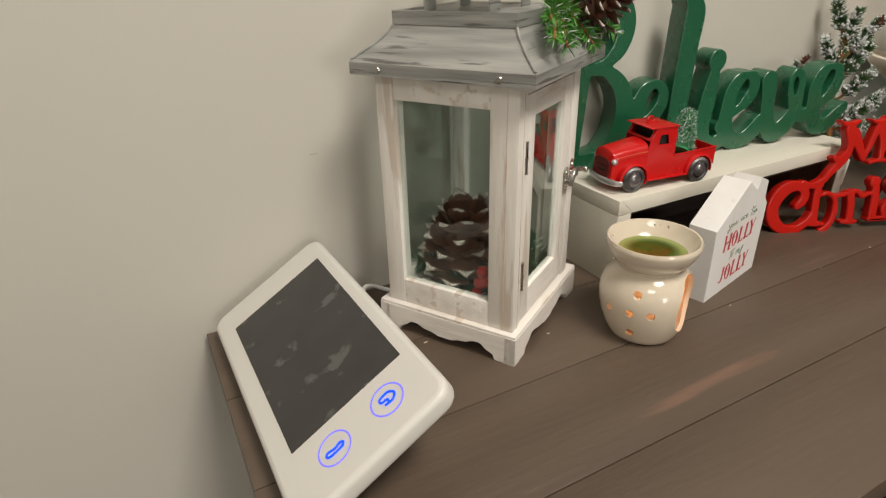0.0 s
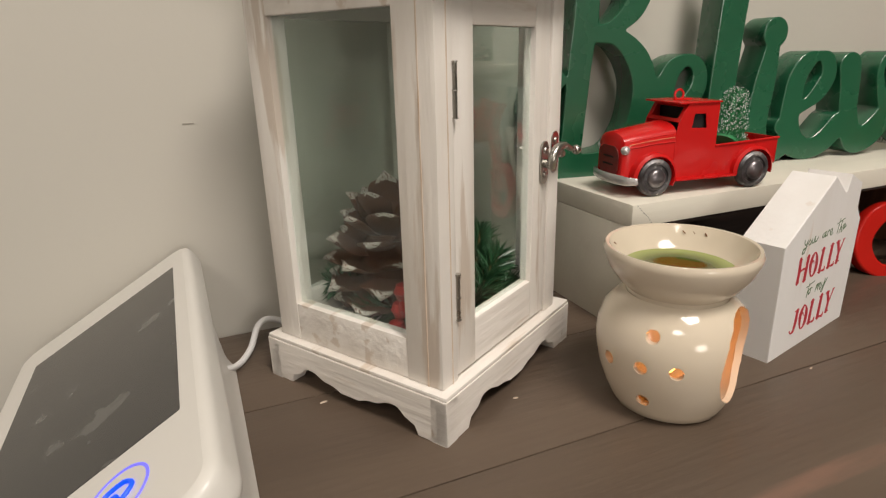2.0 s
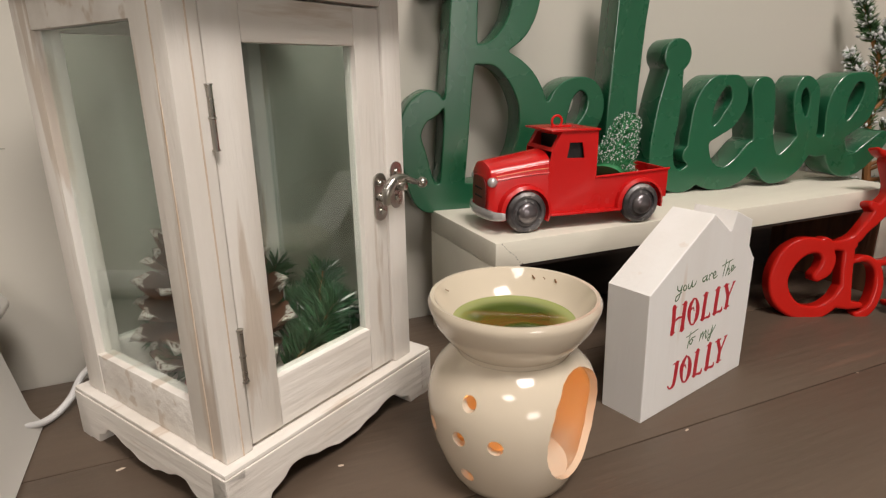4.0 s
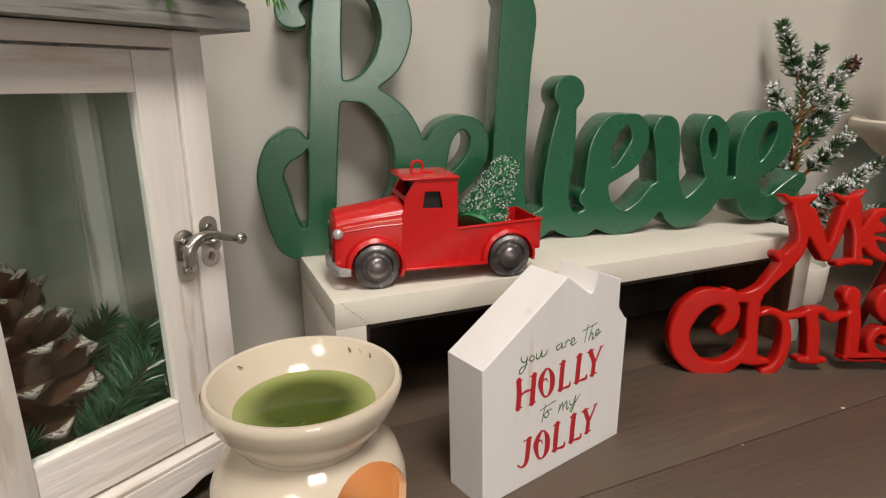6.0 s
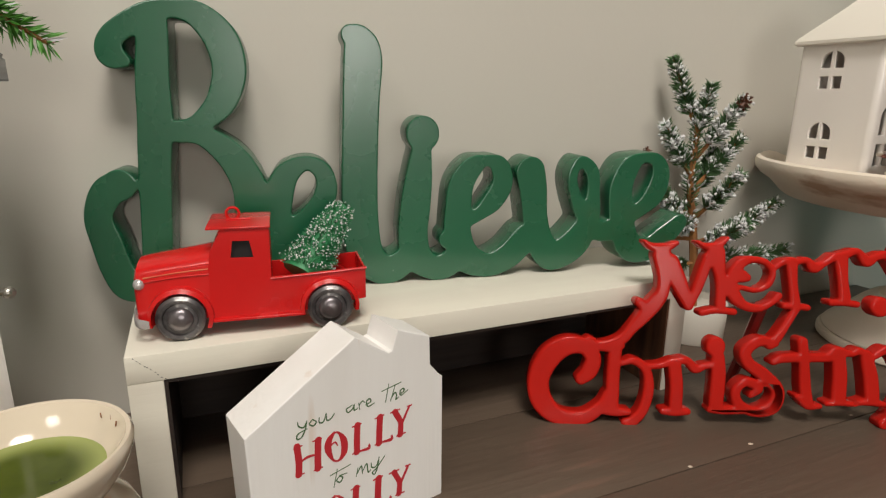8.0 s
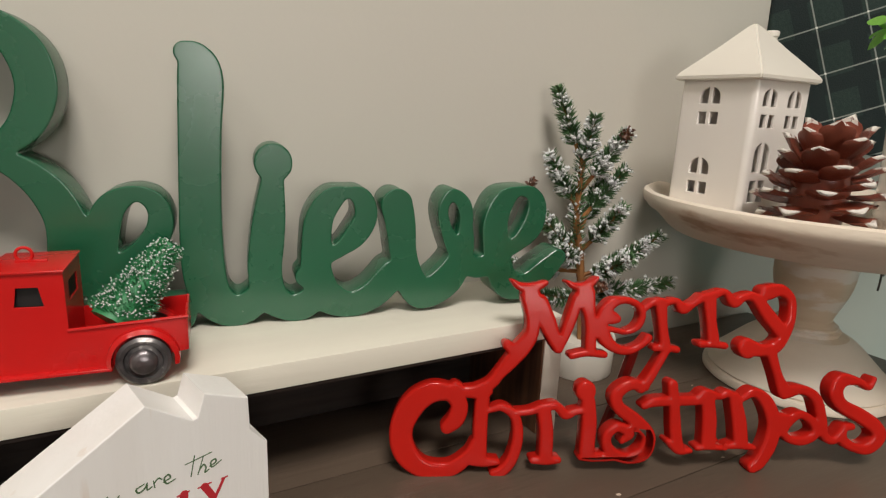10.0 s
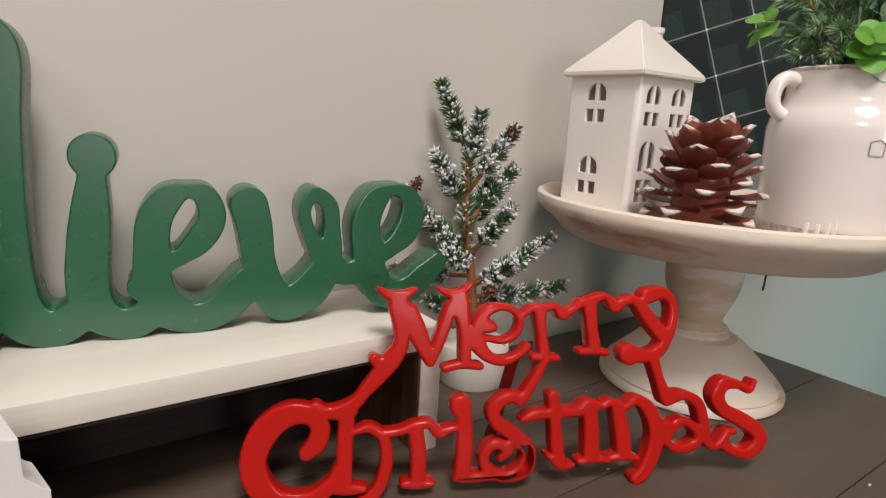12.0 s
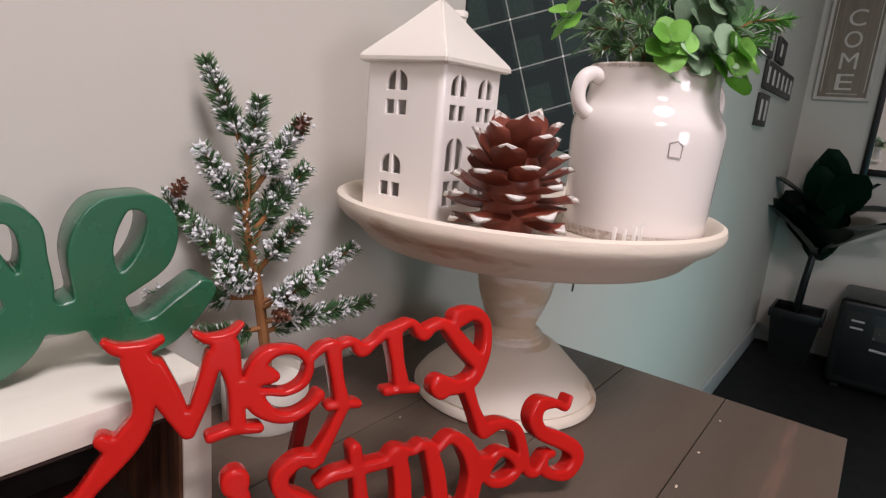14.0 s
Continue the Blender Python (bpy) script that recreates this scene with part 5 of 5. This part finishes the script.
for k in range(14):
    t0 = k / 14
    ln = 0.0172 * (1 - 0.55 * t0)
    part("bristles", needles("bristles", [tuple(b0.lerp(b1, t0)), tuple(b0.lerp(b1, t0 + 0.05)), tuple(b0.lerp(b1, t0 + 0.09))], ln, 900 - 34 * k, NEEDLE_MID, 0.21, 0.00042, 60 + k, 0.15, 1.0, True), None, brush)
bm = tube([tuple(b1 + Vector((0.004 * math.cos(a) - 0.001, 0, 0.004 * math.sin(a) - 0.002))) for a in [2 * math.pi * k / 10 for k in range(11)]], 0.0005, 6, 2)
part("loop", bm, FROST, brush, "frosted wire loop")

# ---- snowy little tree ----
PC = (0.884, -0.038)
tree = thing("potted_tree", pose(*PC, TOP), "small artificial pine with snow-flocked branches in a pale pot", "potted tree")
part("pot", lathe([(0, 0), (0.0305, 0), (0.0318, 0.002), (0.0330, 0.036), (0.0322, 0.0375), (0.0300, 0.037), (0.0295, 0.031), (0, 0.031)], 48), POT, tree, "pale round plaster pot")
part("trunk", tube([(0.001, 0, 0.030), (-0.001, 0.001, 0.060), (-0.0065, 0.004, 0.108), (-0.0135, 0.007, 0.151), (-0.0132, 0.007, 0.191), (-0.0145, 0.007, 0.218)], [0.0042, 0.0042, 0.0038, 0.0032, 0.0026, 0.0018], 8), BARK, tree, "bare orange-brown trunk")
cu_, su_ = math.cos(radians(-30)), math.sin(radians(-30))
twigs = (((-8, 205), (-35, 268), 2), ((-8, 195), (-1, 246), -4), ((-6, 180), (28, 233), -6), ((-7, 150), (34, 200), 4), ((-8, 160), (-38, 211), -5), ((-6, 125), (-67, 178), 16),
         ((-6, 120), (-46, 158), -10), ((-4, 95), (66, 141), -8), ((-2, 80), (80, 94), -4), ((-4, 100), (-80, 103), 10), ((-2, 75), (-45, 82), -22), ((-5, 120), (28, 168), -20), ((-3, 90), (35, 122), -28), ((-2, 70), (30, 72), 18), ((-4, 105), (-30, 128), -25), ((-6, 140), (16, 186), 20))
for k, ((u0, z0), (u1, z1), off) in enumerate(twigs):
    def spot(u, z, o):
        u = u - 7 * min(1, max(0, (z - 60) / 120))
        z = z - 4 * min(1, max(0, (z - 60) / 120))
        return (u / 1000 * cu_ - o / 1000 * su_, u / 1000 * su_ + o / 1000 * cu_, z / 1000)
    p, q = spot(u0, z0, 0), spot(u1, z1, off)
    mid = spot(u0 * 0.45 + u1 * 0.55, (z0 + z1) / 2 + (2 if abs(u1) < 40 else -2), off * 0.6)
    far = 0.42
    br = part("branch", tube([p, mid, q], [0.0022, 0.0017, 0.0010], 6, 4), BARK, tree)
    start = tuple(a + (b - a) * far for a, b in zip(p, mid))
    length = (Vector(q) - Vector(p)).length
    part("needles", needles("needles", [start, mid, q], 0.0125, int(330 + 7400 * length), NEEDLE, 0.22 + 0.36 * ((k * 7) % 5) / 5, 0.00068, 100 + k, 0.75, 0.75), None, br)
tip = [(-0.009, 0.005, 0.110), (-0.0135, 0.007, 0.153), (-0.0132, 0.007, 0.191), (-0.0145, 0.007, 0.218)]
part("needles", needles("needles", tip, 0.0115, 620, NEEDLE, 0.22, 0.00068, 177, 0.7, 0.5), None, tree)
for k, (u, z, o) in enumerate(((16, 222, -12), (-63, 172, 6), (-68, 98, -4), (4, 92, -16))):
    cone = pinecone(pose(*PC, TOP) @ Matrix.Translation((u / 1000 * cu_ - o / 1000 * su_, u / 1000 * su_ + o / 1000 * cu_, z / 1000)) @ pose(0, 0, 0, 30 * k, 40 - 20 * k, 0), 0.017, 0.015, CONE_DARK, "tiny snow-dusted cone wired to a branch", 30 + k, 4, SCALE_DARK)


# ---- pedestal cake stand ----
SC = (1.073, -0.141)
stand = thing("cake_stand", pose(*SC, TOP), "whitewashed turned-wood cake stand with a wide round plate", "cake stand")
part("base", lathe([(0, 0), (0.0820, 0), (0.0838, 0.0015), (0.0840, 0.0050), (0.0825, 0.0075), (0.0790, 0.0085), (0.0800, 0.0105), (0.0780, 0.0135), (0.0720, 0.0190), (0.0620, 0.0290), (0.0510, 0.0400), (0.0430, 0.0465), (0.0378, 0.0490)], 72), STAND, stand, "broad turned foot")
part("stem", lathe([(0.0378, 0.0490), (0.0325, 0.0503), (0.0302, 0.0512), (0.0308, 0.0545), (0.0290, 0.0558), (0.0276, 0.0562), (0.0282, 0.0585), (0.0252, 0.0600), (0.0222, 0.0640), (0.0228, 0.0680), (0.0252, 0.0740), (0.0280, 0.0810), (0.0308, 0.0890), (0.0330, 0.0970), (0.0342, 0.1060), (0.0350, 0.1395)], 64), STAND_WORN, stand)
part("plate", lathe([(0, 0.1392), (0.1270, 0.1392), (0.1325, 0.1402), (0.1360, 0.1424), (0.1480, 0.1548), (0.1565, 0.1600), (0.1580, 0.1625), (0.1610, 0.1650), (0.1622, 0.1700), (0.1612, 0.1745), (0.1580, 0.1762), (0.1545, 0.1745), (0.1500, 0.1680), (0.1450, 0.1640), (0, 0.1630)], 96), STAND, stand, "shallow plate with a rolled rim")
part("wire_bow", tube([(0.030, -0.040, 0.117), (0.024, -0.046, 0.114), (0.014, -0.046, 0.119), (0.022, -0.044, 0.122), (0.034, -0.038, 0.120), (0.052, -0.030, 0.123)], 0.0009, 6, 5), TWINE, stand, "thin twisted wire bow")
part("wire_end", tube([(0.028, -0.042, 0.119), (0.030, -0.042, 0.110), (0.029, -0.042, 0.098)], 0.0009, 6, 4), TWINE, stand)
PLATE = TOP + 0.1632

# ---- porcelain house ----
house = thing("porcelain_house", pose(0.9475, -0.1390, PLATE), "glossy white porcelain tealight house with cut-out windows", "candle house")
H0, HS, HZ_, CR = 0.004, 0.074, 0.116, 0.0052


def arch_window(x, z, w, h):
    """Four openings: two arched panes over two square ones."""
    g, loops = w * 0.18, []
    split = z + h * 0.44
    for s in (-1, 1):
        a, b = sorted((x + s * g / 2, x + s * w / 2))
        loops.append([(a, z), (a, split - g), (b, split - g), (b, z)])
        r = w / 2
        top = [(x + s * g / 2, split + g), (x + s * r, split + g)]
        for k in range(9):
            t = math.pi / 2 * k / 8
            top.append((x + s * max(g / 2, r * math.cos(t)), z + h - r * 0.9 + r * 0.9 * math.sin(t)))
        loops.append(top if s < 0 else top[::-1])
    return loops


faces = {
    "west": [arch_window(0.0315, 0.0765, 0.0195, 0.0310), arch_window(0.0300, 0.0165, 0.0195, 0.0310)],
    "south": [arch_window(0.0190, 0.0755, 0.0185, 0.0310), arch_window(0.0525, 0.0755, 0.0185, 0.0310), arch_window(0.0195, 0.0140, 0.0200, 0.0490), arch_window(0.0525, 0.0165, 0.0185, 0.0310)],
    "plain": [],
}
for key, m in (("west", pose(H0, H0 + HS, 0, 0, 0, -90)), ("south", pose(H0, H0, 0)), ("plain", pose(H0 + HS, H0 + HS, 0, 0, 0, 180)), ("plain", pose(H0 + HS, H0, 0, 0, 0, 90))):
    outline = [[(CR, 0), (HS - CR, 0), (HS - CR, HZ_), (CR, HZ_)]] + [lp for w in faces[key] for lp in w]
    part("wall", cut_out("wall", outline, 0.0032, 0.0007, PORCELAIN, 2, 30), None, house, m=m)
for x in (H0 + CR, H0 + HS - CR):
    for y in (H0 + CR, H0 + HS - CR):
        part("corner", tube([(x, y, 0.0), (x, y, HZ_ / 2), (x, y, HZ_)], CR, 28, 1), PORCELAIN, house)
bm = bmesh.new()
rings = []
for z, h in ((0.1135, 0.0355), (0.1128, 0.0395), (0.1140, 0.0415), (0.1168, 0.0417), (0.1195, 0.0400), (0.1420, 0.0190), (0.1590, 0.0042), (0.1612, 0.0014)):
    rings.append([bm.verts.new((0.040 + sx * h, 0.040 + sy * h, z)) for sx, sy in ((-1, -1), (1, -1), (1, 1), (-1, 1))])
for a, b in zip(rings, rings[1:]):
    for k in range(4):
        bm.faces.new((a[k], a[(k + 1) % 4], b[(k + 1) % 4], b[k]))
bm.faces.new(rings[-1])
bm.faces.new(rings[0][::-1])
bmesh.ops.recalc_face_normals(bm, faces=bm.faces)
bmesh.ops.bevel(bm, geom=[e for e in bm.edges if abs(e.verts[0].co.z - e.verts[1].co.z) > 0.0003], offset=0.0012, segments=2, affect="EDGES")
hroof = part("roof", bm, ROOF_GLAZE, house, "cream hipped porcelain roof", smooth=30)
part("chimney", lathe([(0.0055, 0.130), (0.0055, 0.1475), (0.0064, 0.1480), (0.0066, 0.1510), (0.0060, 0.1525), (0.0045, 0.1525), (0.0042, 0.140), (0, 0.140)], 24), ROOF_GLAZE, hroof, m=pose(0.0640, 0.0400, 0.0050))

# ---- pinecone on the plate ----
pinecone(pose(0.972, -0.184, PLATE, 4, -3, 0), 0.0925, 0.096, CONE_RED, "large red-brown pinecone with white painted tips", 5, 7, SCALE_RED)

# ---- crock of greenery ----
JC = (1.077, -0.2345)
crock = thing("crock", pose(*JC, PLATE), "glossy white two-handled ceramic crock with speckled bare edges", "crock")
part("body", lathe([(0, 0), (0.0500, 0), (0.0520, 0.0010), (0.0532, 0.0080), (0.0540, 0.0400), (0.0556, 0.0700), (0.0558, 0.0800), (0.0545, 0.0870), (0.0505, 0.0940), (0.0480, 0.0990), (0.0466, 0.1060), (0.0462, 0.1140), (0.0472, 0.1215), (0.0476, 0.1235),
                    (0.0465, 0.1245), (0.0440, 0.1235), (0.0430, 0.1150), (0.0430, 0.0900), (0.0480, 0.0780), (0.0480, 0.0060), (0, 0.0050)], 80), JAR_WHITE, crock)
part("speckled_foot", lathe([(0.0522, 0.0008), (0.0535, 0.0075), (0.0536, 0.0082)], 80), JAR_SPECK, crock, "speckled unglazed foot")
part("speckled_lip", lathe([(0.0475, 0.1215), (0.0479, 0.1236), (0.0466, 0.1248)], 80), JAR_SPECK, crock, "speckled unglazed lip")
az = 146.0
for a in (az, az + 180):
    part("handle", tube([(0.0455, 0, 0.1140), (0.0530, 0, 0.1165), (0.0600, 0, 0.1120), (0.0625, 0, 0.1030), (0.0600, 0, 0.0940), (0.0530, 0, 0.0885)], [0.0055, 0.0056, 0.0055, 0.0053, 0.0052, 0.0055], 14, 6), JAR_WHITE, crock, "small looped ear handle", m=pose(0, 0, 0, 0, 0, a))
toward = math.atan2(-0.272 - JC[1], 1.0328 - JC[0])
stamp = [[(-0.0045, -0.005), (0.0045, -0.0055), (0.0050, 0.0035), (0.001, 0.0062), (-0.0048, 0.0045)], [(-0.0040, 0.0038), (0.001, 0.0054), (0.0044, 0.0030), (0.0040, -0.0049), (-0.0040, -0.0044)]]
part("stamp", cut_out("stamp", stamp, 0.0004, 0.0001, INK_GREY, 0), None, crock, "small grey stamped mark", m=pose(0.0560 * math.cos(toward), 0.0560 * math.sin(toward), 0.0690, 0, 0, math.degrees(toward) + 90))
pegs = thing("white_pegs", pose(0.996, -0.252, PLATE), "tiny white upright pegs standing before the crock", "ornament")
for k, (dx, dy, h) in enumerate(((0, 0, 0.017), (0.004, -0.0055, 0.0165), (0.0075, -0.0105, 0.0185), (0.0095, -0.0140, 0.0205))):
    part("peg", box(dx - 0.0010, dx + 0.0010, dy - 0.0012, dy + 0.0012, 0, h, 0.0004), PORCELAIN, pegs)

# foliage
rnd = random.Random(21)


def leaf_mesh(name, material):
    bm = bmesh.new()
    rows = []
    for u in (0, 0.12, 0.35, 0.62, 0.85, 1.0):
        half = 0.52 * math.sin(math.pi * min(1, u * 0.93 + 0.035)) ** 0.62
        rows.append([bm.verts.new((u, s * half, 0.10 * abs(s) ** 1.5 * half - 0.16 * u * u + 0.02 * s)) for s in (-1, -0.5, 0, 0.5, 1)])
    for a, b in zip(rows, rows[1:]):
        for k in range(4):
            bm.faces.new((a[k], a[k + 1], b[k + 1], b[k]))
    bmesh.ops.solidify(bm, geom=bm.faces[:], thickness=0.02)
    return mesh_of(name, bm, material, 60)


LEAF_A, LEAF_B = leaf_mesh("leaf", LEAF_GREY), leaf_mesh("leaf_lime", LEAF_LIME)
bunch = thing("foliage_bunch", pose(*JC, PLATE + 0.123), "bunch of artificial eucalyptus and frosted pine in the crock", "greenery")
RIGHT, OUT, UP = Vector((0.594, -0.804, 0)), Vector((-0.804, -0.594, 0)), Vector((0, 0, 1))


def sprig_line(a, b, z):
    """A stem that rises from the crock's mouth and bends over to its tip (sideways a, outwards b, up z)."""
    q = RIGHT * a + OUT * b
    return [tuple(q * 0.15 + UP * -0.03), tuple(q * 0.6 + UP * (max(z, 0.012) * 0.7 + 0.004)), tuple(q + UP * z)]


def leaf_pose(at, along, facing, size):
    x = along.normalized()
    z = (facing - x * facing.dot(x)).normalized()
    y = z.cross(x)
    m = Matrix((x, y, z)).transposed().to_4x4()
    m.translation = at
    return m @ Matrix.Diagonal((size, size, size, 1))


rosettes = ((-0.009, 0.047, 0.018, "lime", 8, 0.0150), (0.045, 0.036, 0.012, "lime", 9, 0.0165), (0.036, 0.050, -0.001, "lime", 4, 0.0165), (0.018, 0.025, 0.030, "grey", 8, 0.0200), (0.042, 0.012, 0.037, "grey", 8, 0.0210),
            (0.008, 0.000, 0.046, "grey", 8, 0.0210), (0.026, 0.042, 0.014, "grey", 6, 0.0185), (-0.072, 0.000, 0.036, "lime", 6, 0.0140), (-0.030, -0.030, 0.052, "grey", 7, 0.0200), (0.060, -0.025, 0.050, "grey", 7, 0.0200),
            (-0.020, 0.020, 0.062, "lime", 7, 0.0150), (0.030, -0.030, 0.070, "grey", 8, 0.0200), (0.030, 0.022, 0.056, "grey", 7, 0.0190), (0.012, 0.040, 0.010, "grey", 6, 0.0180), (-0.050, -0.025, 0.030, "grey", 6, 0.0180))
for a, b, z, tone, n, size in rosettes:
    line = sprig_line(a, b, z)
    st_ = part("stem", tube(line, 0.0010, 6, 4), LEAF_GREY, bunch)
    tip = Vector(line[2])
    face = (Vector((tip.x, tip.y, 0)).normalized() * 0.8 + OUT * 0.35 + UP * 0.75).normalized()
    side = face.cross(UP).normalized()
    top = side.cross(face)
    for j in range(n):
        ang = j * 2.4 + rnd.uniform(-0.3, 0.3)
        outer = j / n
        along = side * math.cos(ang) + top * math.sin(ang) + face * (0.75 - 0.75 * outer + rnd.uniform(-0.15, 0.15))
        at = tip - face * (0.010 * outer)
        part("leaf", LEAF_B if tone == "lime" else LEAF_A, None, st_, m=leaf_pose(at, along, face + Vector([rnd.uniform(-0.3, 0.3) for _ in range(3)]), size * (0.92 + 0.55 * outer) * rnd.uniform(0.9, 1.1)))
pines = ((-0.047, 0.012, 0.010, 1), (-0.040, 0.022, 0.030, 1), (-0.026, 0.032, 0.026, 1), (-0.016, 0.012, 0.050, 1), (-0.030, 0.034, 0.008, 0), (-0.052, 0.000, 0.026, 0), (-0.036, 0.010, 0.046, 0), (0.075, 0.000, 0.030, 2), (0.086, 0.005, 0.042, 2),
         (0.066, 0.012, 0.022, 2), (0.000, -0.020, 0.070, 0), (-0.060, 0.015, 0.050, 1))
for k, (a, b, z, tone) in enumerate(pines):
    line = sprig_line(a, b, z)
    tw = part("twig", tube(line, 0.0010, 6, 3), BARK, bunch)
    part("needles", needles("needles", line, 0.016, 260, (NEEDLE_PALE, NEEDLE_PALE, NEEDLE_LIGHT)[tone], 0.11, 0.0006, 200 + k, 1.0), None, tw)

# ---- plaid cloth on the wall ----
cloth = thing("plaid_cloth", pose(1.236, -0.058, 0.0, 0, 0, -40) @ pose(0, 0, 1.10, 0, -20, 0), "dark green plaid cloth hanging before the wall", "cloth")
part("cloth", cut_out("cloth", [[(-0.030, 0.24), (-0.070, 0.10), (-0.104, 0.0), (-0.100, -0.085), (-0.06, -0.13), (0.0, -0.17), (0.08, -0.16), (0.13, -0.10), (0.145, 0.0), (0.150, 0.24)]], 0.012, 0.004, PLAID, 3, 40), None, cloth)


# ---- far end of the room ----
EX = 3.9
sign = thing("welcome_sign", pose(EX, -0.135, 0, 0, 0, -90), "tall weathered wooden sign with pale vertical letters", "wall sign")
part("board", box(-0.100, 0.100, -0.016, -0.001, 1.200, 1.92, 0.002), SIGN_BOARD, sign)
for q in ((-0.108, -0.094, 1.192, 1.928), (0.094, 0.108, 1.192, 1.928), (-0.0935, 0.0935, 1.192, 1.206), (-0.0935, 0.0935, 1.914, 1.928)):
    part("frame", box(q[0], q[1], -0.022, -0.002, q[2], q[3], 0.001), SIGN_PALE, sign)
for q in ((-0.084, -0.081, 1.23, 1.89), (0.081, 0.084, 1.23, 1.89), (-0.060, 0.060, 1.219, 1.222)):
    part("line", box(q[0], q[1], -0.0172, -0.0155, q[2], q[3]), SIGN_PALE, sign)
for k, ch in enumerate("COME"):
    z = 1.512 - k * 0.0915
    print_text(ch, -0.033, 0.033, z, z + 0.070, SIGN_PALE, sign, y=-0.0168, thick=0.0, label="pale painted letter")
words = thing("metal_word_sign", pose(0, WY, 0), "black iron word plaques mounted on the wall", "wall sign")
for x0, x1, z0, z1 in ((2.60, 2.86, 1.245, 1.36), (2.82, 3.40, 1.150, 1.240), (2.80, 2.97, 1.030, 1.135), (2.95, 3.1, 1.25, 1.33)):
    pl = part("plaque", box(x0, x1, -0.012, -0.001, z0, z1, 0.002), METAL_SIGN, words)
    n = max(1, int((x1 - x0) / 0.085))
    for k in range(n):
        xa = x0 + (k + 0.22) * (x1 - x0) / n
        part("bar", box(xa, xa + 0.03, -0.0138, -0.0115, z0 + 0.02, z1 - 0.02), SIGN_PALE, pl)
mirror = thing("mirror", pose(EX, -0.42, 0, 0, 0, -90), "dark framed wall mirror on the end wall", "mirror")
part("glass", box(-0.12, 0.12, -0.010, -0.001, 0.90, 1.50), MIRROR, mirror)
for q in ((-0.145, -0.118, 0.872, 1.528), (0.118, 0.145, 0.872, 1.528), (-0.1178, 0.1178, 0.872, 0.902), (-0.1178, 0.1178, 1.498, 1.528)):
    part("frame", box(q[0], q[1], -0.022, -0.0015, q[2], q[3], 0.004), BLACK, mirror)
plant = thing("house_plant", pose(3.72, -0.175, 0), "dark broad-leaved plant in a black tapered pot on the floor", "plant")
bm = bmesh.new()
lo = [bm.verts.new((sx * 0.075, sy * 0.075, 0)) for sx, sy in ((-1, -1), (1, -1), (1, 1), (-1, 1))]
hi = [bm.verts.new((sx * 0.098, sy * 0.098, 0.21)) for sx, sy in ((-1, -1), (1, -1), (1, 1), (-1, 1))]
for k in range(4):
    bm.faces.new((lo[k], lo[(k + 1) % 4], hi[(k + 1) % 4], hi[k]))
bm.faces.new(lo[::-1])
bm.faces.new(hi)
pot = part("pot", bm, BLACK, plant, smooth=0)
for q in ((-0.107, 0.107, -0.107, -0.095), (-0.107, 0.107, 0.095, 0.107), (-0.107, -0.095, -0.0948, 0.0948), (0.095, 0.107, -0.0948, 0.0948)):
    part("rim", box(*q, 0.205, 0.245, 0.003), BLACK, pot)
part("stalk", tube([(0, 0.01, 0.20), (-0.01, 0.0, 0.40), (0, -0.015, 0.58), (0, -0.03, 0.72)], [0.018, 0.016, 0.013, 0.01], 8), BLACK, plant)
LEAF_BIG = leaf_mesh("leaf_big", HOUSEPLANT)
rnd = random.Random(9)
for k in range(18):
    t = k / 18
    z = 0.48 + 0.26 * t
    sz = rnd.uniform(0.26, 0.34) * (1 - 0.20 * t)
    part("leaf", LEAF_BIG, None, plant, m=pose(0, -0.02, z, 0, 0, k * 137.5) @ pose(0.01, 0, 0, rnd.uniform(-25, 25), rnd.uniform(-80, -12), 0) @ Matrix.Diagonal((sz * 1.1, sz * 0.62, sz, 1)))
amp = thing("black_cabinet", pose(3.66, -0.51, 0), "black appliance with a slatted front standing on the floor", "appliance")
part("body", box(-0.18, 0.18, -0.18, 0.18, 0.018, 0.385, 0.022, 3), BLACK, amp)
for k in range(4):
    part("foot", box(-0.15 + 0.27 * (k % 2), -0.12 + 0.27 * (k % 2), -0.15 + 0.27 * (k // 2), -0.12 + 0.27 * (k // 2), 0, 0.02), BLACK, amp)
part("front_panel", box(-0.1845, -0.179, -0.13, 0.15, 0.06, 0.345, 0.002), BLACK, amp)
for z in (0.270, 0.300):
    part("strip", box(-0.1875, -0.1840, 0.085, 0.130, z, z + 0.008), PEARL, amp)
part("display", box(-0.1875, -0.1840, -0.06, 0.05, 0.24, 0.30, 0.001), SCREEN, amp)
part("handle", tube([(-0.19, -0.10, 0.20), (-0.20, -0.03, 0.20), (-0.19, 0.05, 0.20)], 0.006, 8, 4), PEARL, amp)
